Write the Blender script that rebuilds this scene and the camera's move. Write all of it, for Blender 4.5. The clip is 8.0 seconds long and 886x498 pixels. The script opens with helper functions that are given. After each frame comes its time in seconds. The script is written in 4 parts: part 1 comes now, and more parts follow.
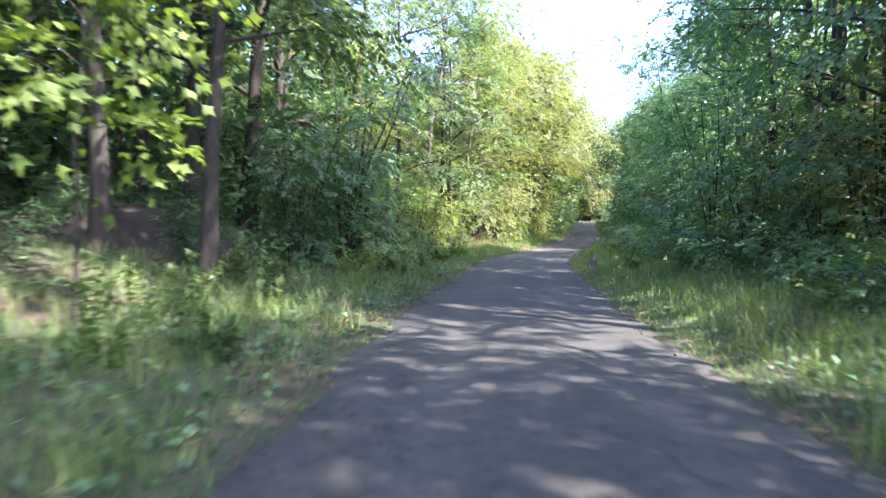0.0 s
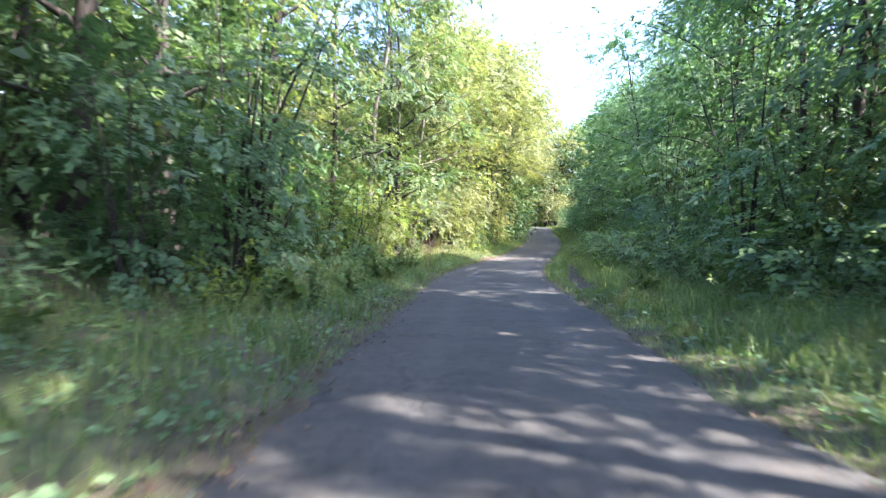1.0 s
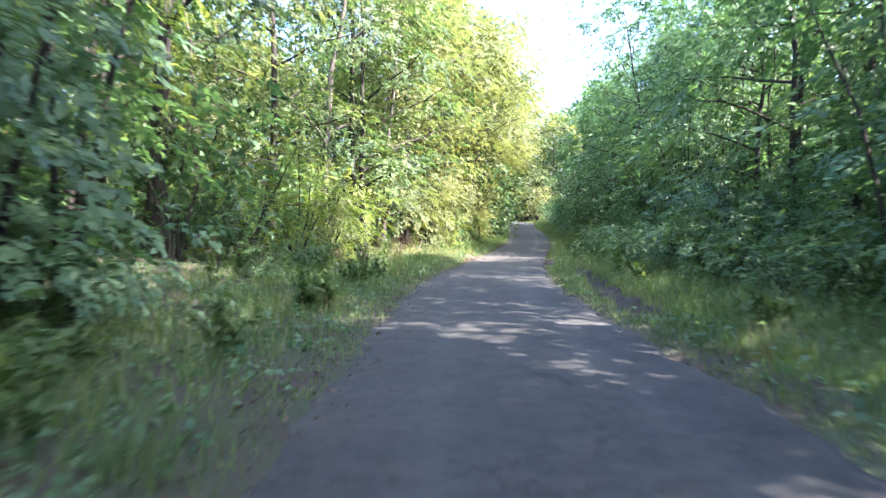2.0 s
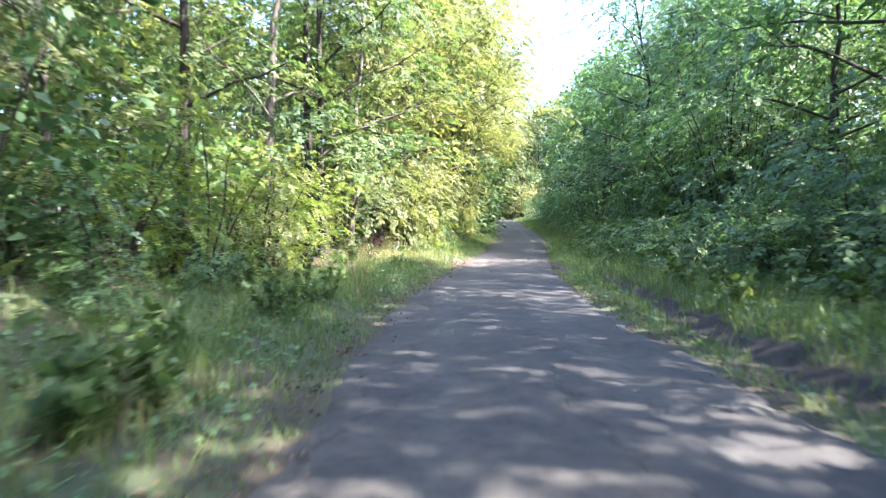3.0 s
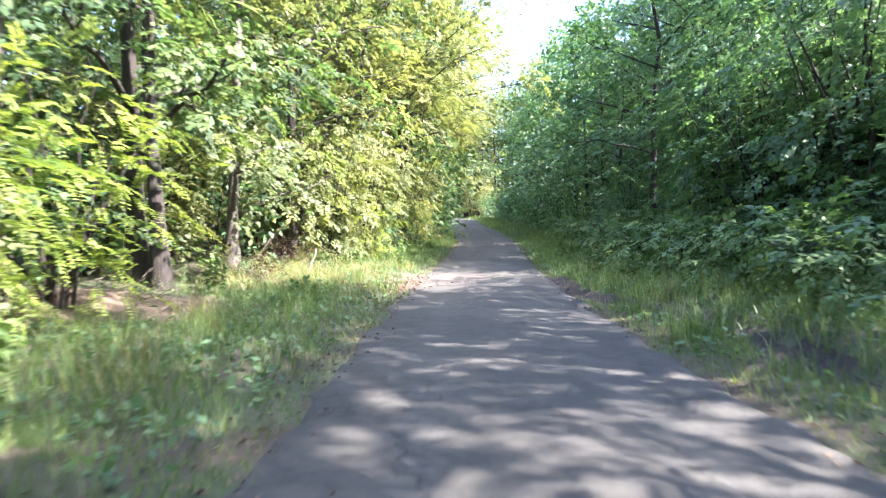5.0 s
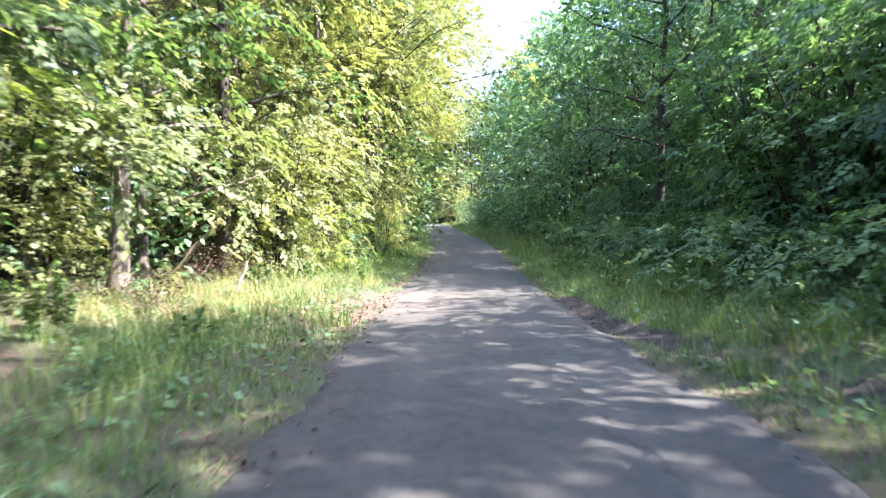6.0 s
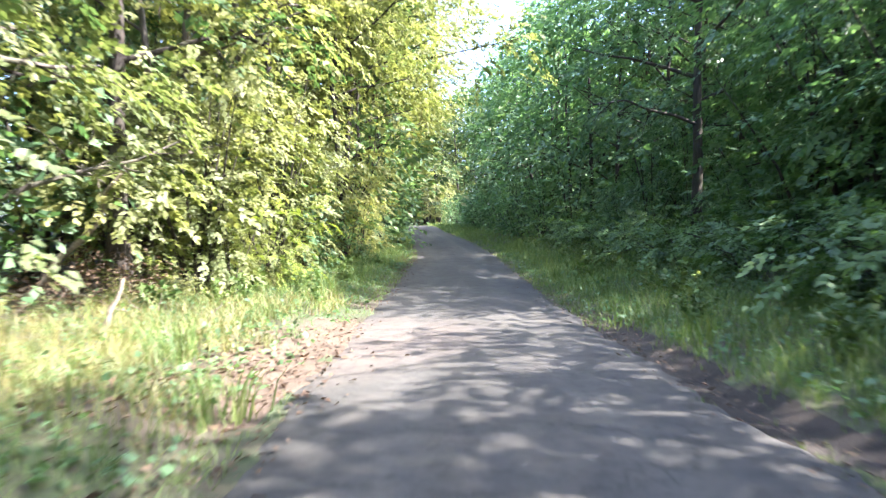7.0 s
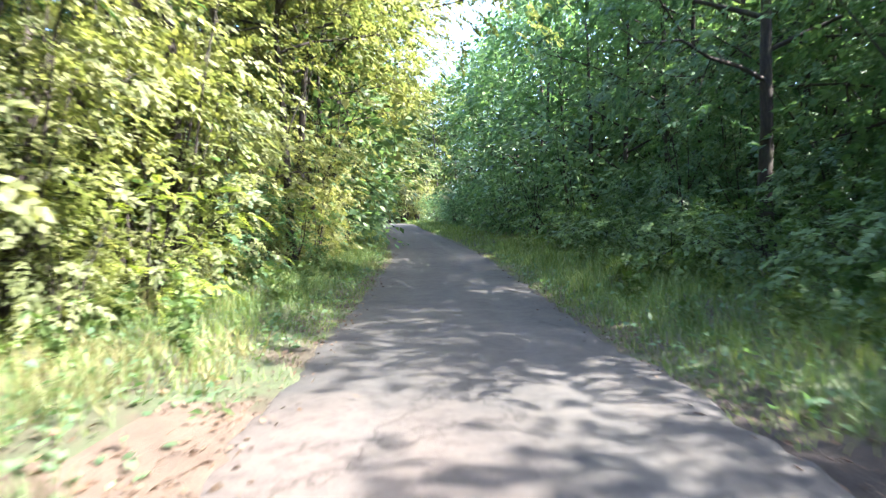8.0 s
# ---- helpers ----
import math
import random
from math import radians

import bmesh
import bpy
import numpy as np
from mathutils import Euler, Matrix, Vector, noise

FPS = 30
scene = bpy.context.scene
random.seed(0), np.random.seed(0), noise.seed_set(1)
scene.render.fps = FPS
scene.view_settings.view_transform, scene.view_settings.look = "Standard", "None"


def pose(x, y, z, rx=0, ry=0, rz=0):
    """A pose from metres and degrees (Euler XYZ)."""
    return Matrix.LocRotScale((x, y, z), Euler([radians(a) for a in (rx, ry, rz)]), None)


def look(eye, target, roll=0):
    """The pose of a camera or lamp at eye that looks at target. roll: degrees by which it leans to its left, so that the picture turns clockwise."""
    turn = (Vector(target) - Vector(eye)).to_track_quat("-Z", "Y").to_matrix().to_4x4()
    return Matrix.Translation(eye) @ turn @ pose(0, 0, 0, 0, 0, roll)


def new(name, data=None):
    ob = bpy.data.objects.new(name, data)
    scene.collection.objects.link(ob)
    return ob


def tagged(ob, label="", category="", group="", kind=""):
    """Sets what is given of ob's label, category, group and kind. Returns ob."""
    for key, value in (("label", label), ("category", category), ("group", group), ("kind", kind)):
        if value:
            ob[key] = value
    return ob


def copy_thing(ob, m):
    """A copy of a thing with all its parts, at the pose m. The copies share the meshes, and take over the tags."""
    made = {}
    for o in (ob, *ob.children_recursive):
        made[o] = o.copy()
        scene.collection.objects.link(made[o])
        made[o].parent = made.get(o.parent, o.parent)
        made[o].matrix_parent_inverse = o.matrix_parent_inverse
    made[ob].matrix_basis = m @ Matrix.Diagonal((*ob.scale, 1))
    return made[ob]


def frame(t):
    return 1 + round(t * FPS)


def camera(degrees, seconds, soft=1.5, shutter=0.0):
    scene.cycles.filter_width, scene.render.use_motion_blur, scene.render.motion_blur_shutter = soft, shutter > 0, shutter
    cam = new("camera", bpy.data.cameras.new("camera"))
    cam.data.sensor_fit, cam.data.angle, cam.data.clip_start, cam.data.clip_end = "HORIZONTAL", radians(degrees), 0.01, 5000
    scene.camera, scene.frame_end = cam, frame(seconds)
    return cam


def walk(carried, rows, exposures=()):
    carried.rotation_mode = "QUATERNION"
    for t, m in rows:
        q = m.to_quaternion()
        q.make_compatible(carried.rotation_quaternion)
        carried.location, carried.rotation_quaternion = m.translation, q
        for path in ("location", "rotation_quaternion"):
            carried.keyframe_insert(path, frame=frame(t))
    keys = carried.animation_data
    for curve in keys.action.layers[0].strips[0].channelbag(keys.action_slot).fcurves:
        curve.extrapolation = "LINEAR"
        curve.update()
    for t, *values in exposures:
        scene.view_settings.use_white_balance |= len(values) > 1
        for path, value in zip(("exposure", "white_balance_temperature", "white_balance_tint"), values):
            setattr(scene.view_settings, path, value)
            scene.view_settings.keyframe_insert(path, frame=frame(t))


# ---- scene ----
cam = camera(71.3, 8.0, soft=1.25, shutter=0.45)
METRES, EYE, TILT, LEAN, TURN = 38.0, 1.25, -1.9, -1.7, 0.0
ROWS = [
    (0.0, 0.0, 0.0, 0.0, 0.0, -0.0, -0.0),
    (0.5, 0.002, 0.0695, 0.0018, -2.24, 0.36, 0.02),
    (1.0, 0.0065, 0.1427, 0.0043, -4.43, 0.56, 0.07),
    (1.5, 0.0126, 0.2174, 0.0066, -5.81, 0.31, 0.35),
    (3.0, 0.0344, 0.4311, 0.0121, -8.37, 0.11, 1.51),
    (3.5, 0.043, 0.4938, 0.0142, -9.92, 0.01, 1.73),
    (4.0, 0.0529, 0.5528, 0.0157, -10.62, -0.21, 2.09),
    (4.5, 0.0627, 0.608, 0.0177, -11.52, -0.14, 2.44),
    (5.0, 0.0735, 0.657, 0.0192, -12.95, -0.02, 2.36),
    (6.5, 0.1104, 0.8073, 0.0236, -16.1, 0.61, 2.78),
    (7.0, 0.1257, 0.8637, 0.0252, -16.75, 0.55, 3.05),
    (7.5, 0.1422, 0.9225, 0.0268, -17.73, 0.41, 3.17),
    (8.0, 0.1605, 0.9831, 0.0285, -18.74, 0.31, 3.46),
]
EXPOSURES = [(0.0, 2.71, 5350, 23), (1.5, 2.93, 5350, 23), (3.0, 3.02, 5350, 23), (5.0, 3.05, 5350, 23), (8.0, 2.97, 5350, 20)]
walk(cam, [(t, pose(0, 0, EYE, TILT, LEAN, TURN) @ pose(METRES * x, METRES * y, METRES * z, 90 + pitch, roll, yaw)) for t, x, y, z, yaw, pitch, roll in ROWS], EXPOSURES)

# ---- world and sun ----
SUN_BEARING, SUN_HEIGHT = 118.0, 47.0  # degrees clockwise from +y, and above the horizon
world = bpy.data.worlds.new("sky")
scene.world = world
world.use_nodes = True
wn = world.node_tree.nodes
sky = wn.new("ShaderNodeTexSky")
sky.sky_type, sky.sun_disc = "NISHITA", False
sky.sun_elevation, sky.sun_rotation = radians(SUN_HEIGHT), radians(SUN_BEARING)
sky.dust_density = 3.0
world.node_tree.links.new(sky.outputs["Color"], wn["Background"].inputs["Color"])
wn["Background"].inputs["Strength"].default_value = 0.15
lamp = bpy.data.lights.new("sun", "SUN")
lamp.energy, lamp.angle, lamp.color = 4.9, radians(0.53), (1.0, 0.87, 0.65)
sun_way = Vector((math.sin(radians(SUN_BEARING)) * math.cos(radians(SUN_HEIGHT)), math.cos(radians(SUN_BEARING)) * math.cos(radians(SUN_HEIGHT)), math.sin(radians(SUN_HEIGHT))))
sun = new("sun", lamp)
sun.matrix_world = look(sun_way * 60, (0, 0, 0))


# ---- materials ----
class Nodes:
    """A short way to write a node material."""

    def __init__(self, name):
        self.mat = bpy.data.materials.new(name)
        self.mat.use_nodes = True
        self.tree = self.mat.node_tree
        self.bsdf = self.tree.nodes["Principled BSDF"]
        self.out = self.tree.nodes["Material Output"]

    def add(self, kind, **values):
        node = self.tree.nodes.new(kind)
        for key, value in values.items():
            node.inputs[key].default_value = value
        return node

    def link(self, a, b):
        self.tree.links.new(a, b)

    def noise(self, scale, detail=6.0, rough=0.6, where=None):
        node = self.add("ShaderNodeTexNoise", Scale=scale, Detail=detail, Roughness=rough)
        if where is not None:
            self.link(where, node.inputs["Vector"])
        return node.outputs["Fac"]

    def ramp(self, fac, stops):
        node = self.add("ShaderNodeValToRGB")
        els = node.color_ramp.elements
        while len(els) < len(stops):
            els.new(0.5)
        for el, (at, col) in zip(els, stops):
            el.position, el.color = at, (*col, 1.0)
        self.link(fac, node.inputs["Fac"])
        return node.outputs["Color"]

    def mix(self, fac, a, b, blend="MIX"):
        node = self.add("ShaderNodeMix")
        node.data_type, node.blend_type = "RGBA", blend
        for sock, value in ((node.inputs[0], fac), (node.inputs[6], a), (node.inputs[7], b)):
            if isinstance(value, (int, float)):
                sock.default_value = value
            elif isinstance(value, tuple):
                sock.default_value = (*value, 1.0)
            else:
                self.link(value, sock)
        return node.outputs[2]

    def bump(self, height, strength, distance):
        node = self.add("ShaderNodeBump", Strength=strength, Distance=distance)
        self.link(height, node.inputs["Height"])
        self.link(node.outputs["Normal"], self.bsdf.inputs["Normal"])


def foliage(name, tones, glow, through_share=0.34, rough=0.56):
    """Leaves: every leaf has its own tone, every plant its own cast, and light shines through them."""
    n = Nodes(name)
    geo, info = n.add("ShaderNodeNewGeometry"), n.add("ShaderNodeObjectInfo")
    k = len(tones) - 1
    own = n.ramp(geo.outputs["Random Per Island"], [(i / k, c) for i, c in enumerate(tones)])
    cast = n.ramp(info.outputs["Random"], [(0.0, (0.72, 0.8, 0.8)), (0.5, (1.0, 1.0, 1.0)), (1.0, (1.2, 1.16, 1.02))])
    col = n.mix(1.0, own, cast, "MULTIPLY")
    coord = n.add("ShaderNodeTexCoord")
    # Coarse tone noise; it also paints in lit and shaded leaf masses.
    drift = n.noise(0.8, 3.0, 0.55, coord.outputs["Object"])
    col = n.mix(1.0, col, n.ramp(drift, [(0.36, (0.72, 0.78, 0.78)), (0.64, (1.26, 1.22, 1.12))]), "MULTIPLY")
    n.link(col, n.bsdf.inputs["Base Color"])
    n.bsdf.inputs["Roughness"].default_value = rough
    n.bsdf.inputs["Specular IOR Level"].default_value = 0.38
    lucent = n.add("ShaderNodeBsdfTranslucent")
    n.link(n.mix(1.0, col, glow, "MULTIPLY"), lucent.inputs["Color"])
    both = n.add("ShaderNodeMixShader", Fac=through_share)
    n.link(n.bsdf.outputs[0], both.inputs[1])
    n.link(lucent.outputs[0], both.inputs[2])
    n.link(both.outputs[0], n.out.inputs["Surface"])
    return n.mat


def bark(name, dark, pale):
    n = Nodes(name)
    coord = n.add("ShaderNodeTexCoord")
    stretch = n.add("ShaderNodeMapping", Scale=(1.0, 1.0, 0.16))
    n.link(coord.outputs["Object"], stretch.inputs["Vector"])
    ridges = n.noise(26.0, 8.0, 0.65, stretch.outputs["Vector"])
    moss = n.noise(1.7, 4.0, 0.6, coord.outputs["Object"])
    col = n.ramp(ridges, [(0.3, dark), (0.68, pale)])
    col = n.mix(n.ramp(moss, [(0.52, (0, 0, 0)), (0.72, (0.5, 0.5, 0.5))]), col, (0.09, 0.11, 0.05))
    n.link(col, n.bsdf.inputs["Base Color"])
    n.bsdf.inputs["Roughness"].default_value = 0.92
    n.bump(ridges, 0.9, 0.02)
    return n.mat


def earth(name, stops, scale, bump, rough=0.95):
    n = Nodes(name)
    coord = n.add("ShaderNodeTexCoord")
    big, small = n.noise(scale, 8.0, 0.65, coord.outputs["Object"]), n.noise(scale * 22, 6.0, 0.7, coord.outputs["Object"])
    col = n.ramp(big, stops)
    col = n.mix(1.0, col, n.ramp(small, [(0.3, (0.62, 0.62, 0.62)), (0.7, (1.3, 1.27, 1.2))]), "MULTIPLY")
    n.link(col, n.bsdf.inputs["Base Color"])
    n.bsdf.inputs["Roughness"].default_value = rough
    n.bump(small, bump, 0.03)
    return n.mat


def road_surface():
    n = Nodes("worn_grey_road")
    coord = n.add("ShaderNodeTexCoord")
    at = coord.outputs["Object"]
    grit, blotch, wide = n.noise(190.0, 4.0, 0.75, at), n.noise(3.2, 7.0, 0.62, at), n.noise(0.42, 4.0, 0.55, at)
    col = n.ramp(grit, [(0.3, (0.024, 0.0235, 0.0215)), (0.52, (0.048, 0.047, 0.042)), (0.72, (0.106, 0.102, 0.091))])
    col = n.mix(n.ramp(blotch, [(0.42, (0, 0, 0)), (0.66, (0.75, 0.75, 0.75))]), col, (0.073, 0.067, 0.056))
    col = n.mix(1.0, col, n.ramp(wide, [(0.3, (0.78, 0.78, 0.8)), (0.7, (1.18, 1.15, 1.1))]), "MULTIPLY")
    # Pale wash over the road: sand, plus sun of the bright patch painted in.
    wash = n.add("ShaderNodeAttribute")
    wash.attribute_name = "wash"
    drift = n.mix(1.0, n.ramp(wash.outputs["Fac"], [(0.0, (0, 0, 0)), (1.0, (1, 1, 1))]), n.ramp(n.noise(2.4, 6.0, 0.7, at), [(0.3, (0.35, 0.35, 0.35)), (0.62, (1, 1, 1))]), "MULTIPLY")
    col = n.mix(drift, col, (0.118, 0.096, 0.078))
    scuff = n.noise(9.0, 5.0, 0.7, at)
    across = n.add("ShaderNodeAttribute")
    across.attribute_name = "across"
    ragged = n.add("ShaderNodeMath")
    ragged.operation = "MULTIPLY_ADD"
    n.link(n.noise(1.9, 6.0, 0.7, at), ragged.inputs[0])
    ragged.inputs[1].default_value = 0.55
    n.link(across.outputs["Fac"], ragged.inputs[2])
    col = n.mix(n.ramp(ragged.outputs[0], [(1.0, (0, 0, 0)), (1.32, (0.9, 0.9, 0.9))]), col, (0.08, 0.062, 0.048))
    col = n.mix(n.ramp(across.outputs["Fac"], [(0.26, (0, 0, 0)), (0.44, (0.3, 0.3, 0.3)), (0.6, (0, 0, 0))]), col, (0.088, 0.086, 0.077))
    n.link(n.mix(1.0, col, n.ramp(scuff, [(0.36, (0.72, 0.7, 0.7)), (0.5, (1, 1, 1)), (0.7, (1.12, 1.1, 1.06))]), "MULTIPLY"), n.bsdf.inputs["Base Color"])
    n.bsdf.inputs["Roughness"].default_value = 0.85
    cells = n.add("ShaderNodeTexVoronoi", Scale=0.85)
    cells.feature = "DISTANCE_TO_EDGE"
    wander = n.add("ShaderNodeTexNoise", Scale=2.6, Detail=5.0, Roughness=0.65)
    n.link(at, wander.inputs["Vector"])
    n.link(n.mix(0.45, at, wander.outputs["Color"]), cells.inputs["Vector"])
    crack = n.ramp(cells.outputs["Distance"], [(0.0, (0, 0, 0)), (0.014, (1, 1, 1))])
    some = n.ramp(n.noise(0.7, 3.0, 0.5, at), [(0.42, (1, 1, 1)), (0.5, (0, 0, 0))])
    crack = n.mix(1.0, crack, some, "LIGHTEN")
    paint = n.bsdf.inputs["Base Color"].links[0].from_socket
    n.link(n.mix(1.0, paint, n.ramp(crack, [(0.0, (0.5, 0.49, 0.48)), (1.0, (1, 1, 1))]), "MULTIPLY"), n.bsdf.inputs["Base Color"])
    n.bump(n.mix(0.35, n.mix(0.5, grit, blotch), crack), 0.6, 0.02)
    return n.mat


LEAF_OAK = foliage("oak_leaf", [(0.054, 0.095, 0.042), (0.09, 0.142, 0.06), (0.13, 0.185, 0.08), (0.19, 0.24, 0.115)], (1.3, 1.4, 0.7), 0.41)
LEAF_LOCUST = foliage("locust_leaf", [(0.17, 0.235, 0.042), (0.23, 0.295, 0.06), (0.3, 0.355, 0.09)], (1.3, 1.35, 0.65), 0.4)
LEAF_MAPLE = foliage("maple_leaf", [(0.15, 0.17, 0.06), (0.22, 0.238, 0.1), (0.3, 0.31, 0.16)], (1.3, 1.35, 0.7), 0.47)
# Shrub green, brightened and cooled so the colour carries fill light in shade.
LEAF_SHRUB_FILL = foliage("shrub_leaf", [(0.082, 0.148, 0.076), (0.13, 0.21, 0.105), (0.18, 0.268, 0.135)], (1.25, 1.4, 0.7), 0.4, 0.48)
LEAF_GRASS = foliage("grass_blade", [(0.085, 0.14, 0.04), (0.12, 0.185, 0.055), (0.155, 0.22, 0.07), (0.22, 0.25, 0.105)], (1.2, 1.25, 0.6), 0.35)
LEAF_BRAMBLE = foliage("bramble_leaf", [(0.085, 0.142, 0.055), (0.125, 0.195, 0.075), (0.17, 0.245, 0.098)], (1.2, 1.35, 0.7), 0.42, 0.48)
LITTER = foliage("dead_leaf", [(0.05, 0.032, 0.02), (0.09, 0.055, 0.035), (0.14, 0.09, 0.055), (0.19, 0.135, 0.09)], (1.0, 0.8, 0.6), 0.1, 0.8)
BARK_DARK = bark("dark_bark", (0.017, 0.014, 0.012), (0.06, 0.048, 0.04))
BARK_PALE = bark("pale_bark", (0.05, 0.043, 0.036), (0.17, 0.145, 0.12))
LEAF_STRAW = foliage("straw_blade", [(0.2, 0.17, 0.07), (0.28, 0.24, 0.1), (0.2, 0.24, 0.07), (0.36, 0.31, 0.16)], (1.1, 1.0, 0.6), 0.3)
DEAD_WOOD = bark("dead_wood", (0.12, 0.095, 0.07), (0.3, 0.25, 0.2))
SOIL = earth("forest_soil", [(0.25, (0.04, 0.03, 0.02)), (0.45, (0.065, 0.055, 0.033)), (0.58, (0.055, 0.075, 0.03)), (0.8, (0.115, 0.09, 0.06))], 0.9, 0.7)
BARE_SOIL = earth("bare_sandy_soil", [(0.3, (0.075, 0.054, 0.038)), (0.7, (0.16, 0.118, 0.083))], 2.5, 0.8)
# Dark soil; its colour also holds the deep shade of bank and rut.
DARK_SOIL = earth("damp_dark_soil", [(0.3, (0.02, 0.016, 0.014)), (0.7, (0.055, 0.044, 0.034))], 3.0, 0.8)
ROAD = road_surface()
STONE = earth("pale_stone", [(0.3, (0.25, 0.23, 0.2)), (0.7, (0.45, 0.42, 0.38))], 12.0, 0.4)

# ---- the lie of the land ----
LINE = [(-60, -2.5), (-15, -0.2), (0, 0.5), (5, 0.8), (10, 1.2), (17.5, 2.3), (22, 2.9), (27, 3.85), (33, 5.35), (39, 7.05), (43, 8.25), (47, 9.55), (57, 12.7), (72, 16.3), (88, 19.8), (108, 24.8), (114, 24.9), (122, 22.0), (135, 13.0), (150, 1.0)]
_ys = np.arange(-60, 150.1, 0.5)
_xs = np.interp(_ys, [p[0] for p in LINE], [p[1] for p in LINE])
_xs[6:-6] = np.convolve(_xs, np.ones(13) / 13, "valid")
HALF = 1.8  # half the road's width


def centre(y):
    """x of the road's middle at y."""
    return np.interp(y, _ys, _xs)


def ease(a, b, v):
    s = np.clip((np.asarray(v, float) - a) / (b - a), 0, 1)
    return s * s * (3 - 2 * s)


def wave(x, y, step, seed):
    """Smooth rolling noise, about -1 to 1, from a few crossed sines."""
    r = np.random.RandomState(seed)
    total = 0
    for _ in range(5):
        a, f, p = r.uniform(0, 2 * np.pi), r.uniform(0.6, 1.7) / step, r.uniform(0, 6.28)
        total = total + np.sin((x * np.cos(a) + y * np.sin(a)) * f * 2 * np.pi + p)
    return total / 3.2


def rise(y):
    """The road runs level, then climbs gently ahead and tops out far off."""
    y = np.asarray(y, float)
    up = 0.024 * ((y - 44) + np.sqrt((y - 44) ** 2 + 36)) - 0.04
    return np.where(y < 112, np.maximum(up, 0), 3.3)


def road_z(u, y):
    return rise(y) + 0.035 * (1 - (u / HALF) ** 2) - 0.018 * np.exp(-((np.abs(u) - 0.8) / 0.22) ** 2) + 0.008 * wave(u, y, 1.4, 5) + 0.012 * wave(u, y, 5.0, 6)


def rut_line(y):
    """How far to the right of the road's middle the old wheel rut runs."""
    return 2.4 + 0.4 * ease(21, 29, y) - 0.95 * ease(32, 37, y)


def ground_z(x, y):
    """Height of the ground beside the road."""
    x, y = np.asarray(x, float), np.asarray(y, float)
    u = x - centre(y)
    left = 0.1 * ease(-1.9, -2.8, u) + (0.3 + 0.25 * (1 - ease(24, 30, y)) + 0.2 * (1 - ease(13, 20, y))) * ease(-3.6, -7.5, u) + 0.7 * np.exp(-(((u + 8.0) / 2.2) ** 2 + ((y - 12.8) / 1.9) ** 2) ** 2) + 0.5 * ease(-8, -30, u)
    rut = -0.14 * np.exp(-((u - rut_line(y)) / 0.26) ** 2) * ease(18, 21, y) * (1 - 0.65 * ease(31, 35, y)) * (1 - ease(36, 40, y))
    right = 0.07 * ease(1.9, 2.3, u) + 0.12 * ease(2.9, 3.6, u) + 0.45 * ease(4.0, 7.0, u) + 0.6 * ease(8, 30, u) + rut
    lumps = (0.03 * wave(x, y, 1.1, 1) + 0.07 * wave(x, y, 4.0, 2)) * ease(1.9, 3.2, np.abs(u))
    lumps = lumps + 0.3 * np.exp(-((u + 5.7) ** 2 + (y - 34.3) ** 2) / 0.9)
    under = -0.09 * (1 - ease(HALF - 0.4, HALF - 0.1, np.abs(u)))
    return rise(y) + np.where(u < 0, left, right) + lumps + under


# ---- mesh helpers ----
def mesh_of(name, verts, polys, material, smooth=False):
    """A mesh from numpy arrays: verts (n, 3); polys, a list of (m, k) index arrays."""
    me = bpy.data.meshes.new(name)
    me.vertices.add(len(verts))
    me.vertices.foreach_set("co", np.asarray(verts, np.float32).ravel())
    loops = np.concatenate([p.ravel() for p in polys]).astype(np.int32)
    sizes = np.concatenate([np.full(len(p), p.shape[1]) for p in polys])
    starts = np.concatenate([[0], np.cumsum(sizes)[:-1]]).astype(np.int32)
    me.loops.add(len(loops))
    me.loops.foreach_set("vertex_index", loops)
    me.polygons.add(len(sizes))
    me.polygons.foreach_set("loop_start", starts)
    me.update(calc_edges=True)
    me.validate()
    me.materials.append(material)
    if smooth:
        me.polygons.foreach_set("use_smooth", np.ones(len(sizes), bool))
    return me


def part(name, me, parent=None, label=""):
    ob = new(name, me)
    ob.parent = parent
    return tagged(ob, label)


def grid_mesh(name, xx, yy, zz, material):
    rows, cols = xx.shape
    i = np.arange(rows * cols).reshape(rows, cols)
    quads = np.stack([i[:-1, :-1], i[:-1, 1:], i[1:, 1:], i[1:, :-1]], -1).reshape(-1, 4)
    return mesh_of(name, np.stack([xx, yy, zz], -1).reshape(-1, 3), [quads], material, True)


def unit(v):
    return v / np.maximum(np.linalg.norm(v, axis=-1, keepdims=True), 1e-9)


def tube(points, radii, sides):
    """A tapered round limb through points: verts and quads."""
    p = np.asarray(points, float)
    r = np.asarray(radii, float)
    tan = unit(np.gradient(p, axis=0))
    ref = np.where(np.abs(tan[:, 2:3]) > 0.9, [[1.0, 0, 0]], [[0, 0, 1.0]])
    a = unit(np.cross(tan, ref))
    b = np.cross(tan, a)
    th = np.linspace(0, 2 * np.pi, sides, endpoint=False)
    ring = a[:, None] * np.cos(th)[None, :, None] + b[:, None] * np.sin(th)[None, :, None]
    v = (p[:, None] + ring * r[:, None, None]).reshape(-1, 3)
    n = len(p)
    i = np.arange(n * sides).reshape(n, sides)
    j = np.roll(i, -1, 1)
    q = np.stack([i[:-1], j[:-1], j[1:], i[1:]], -1).reshape(-1, 4)
    return v, q


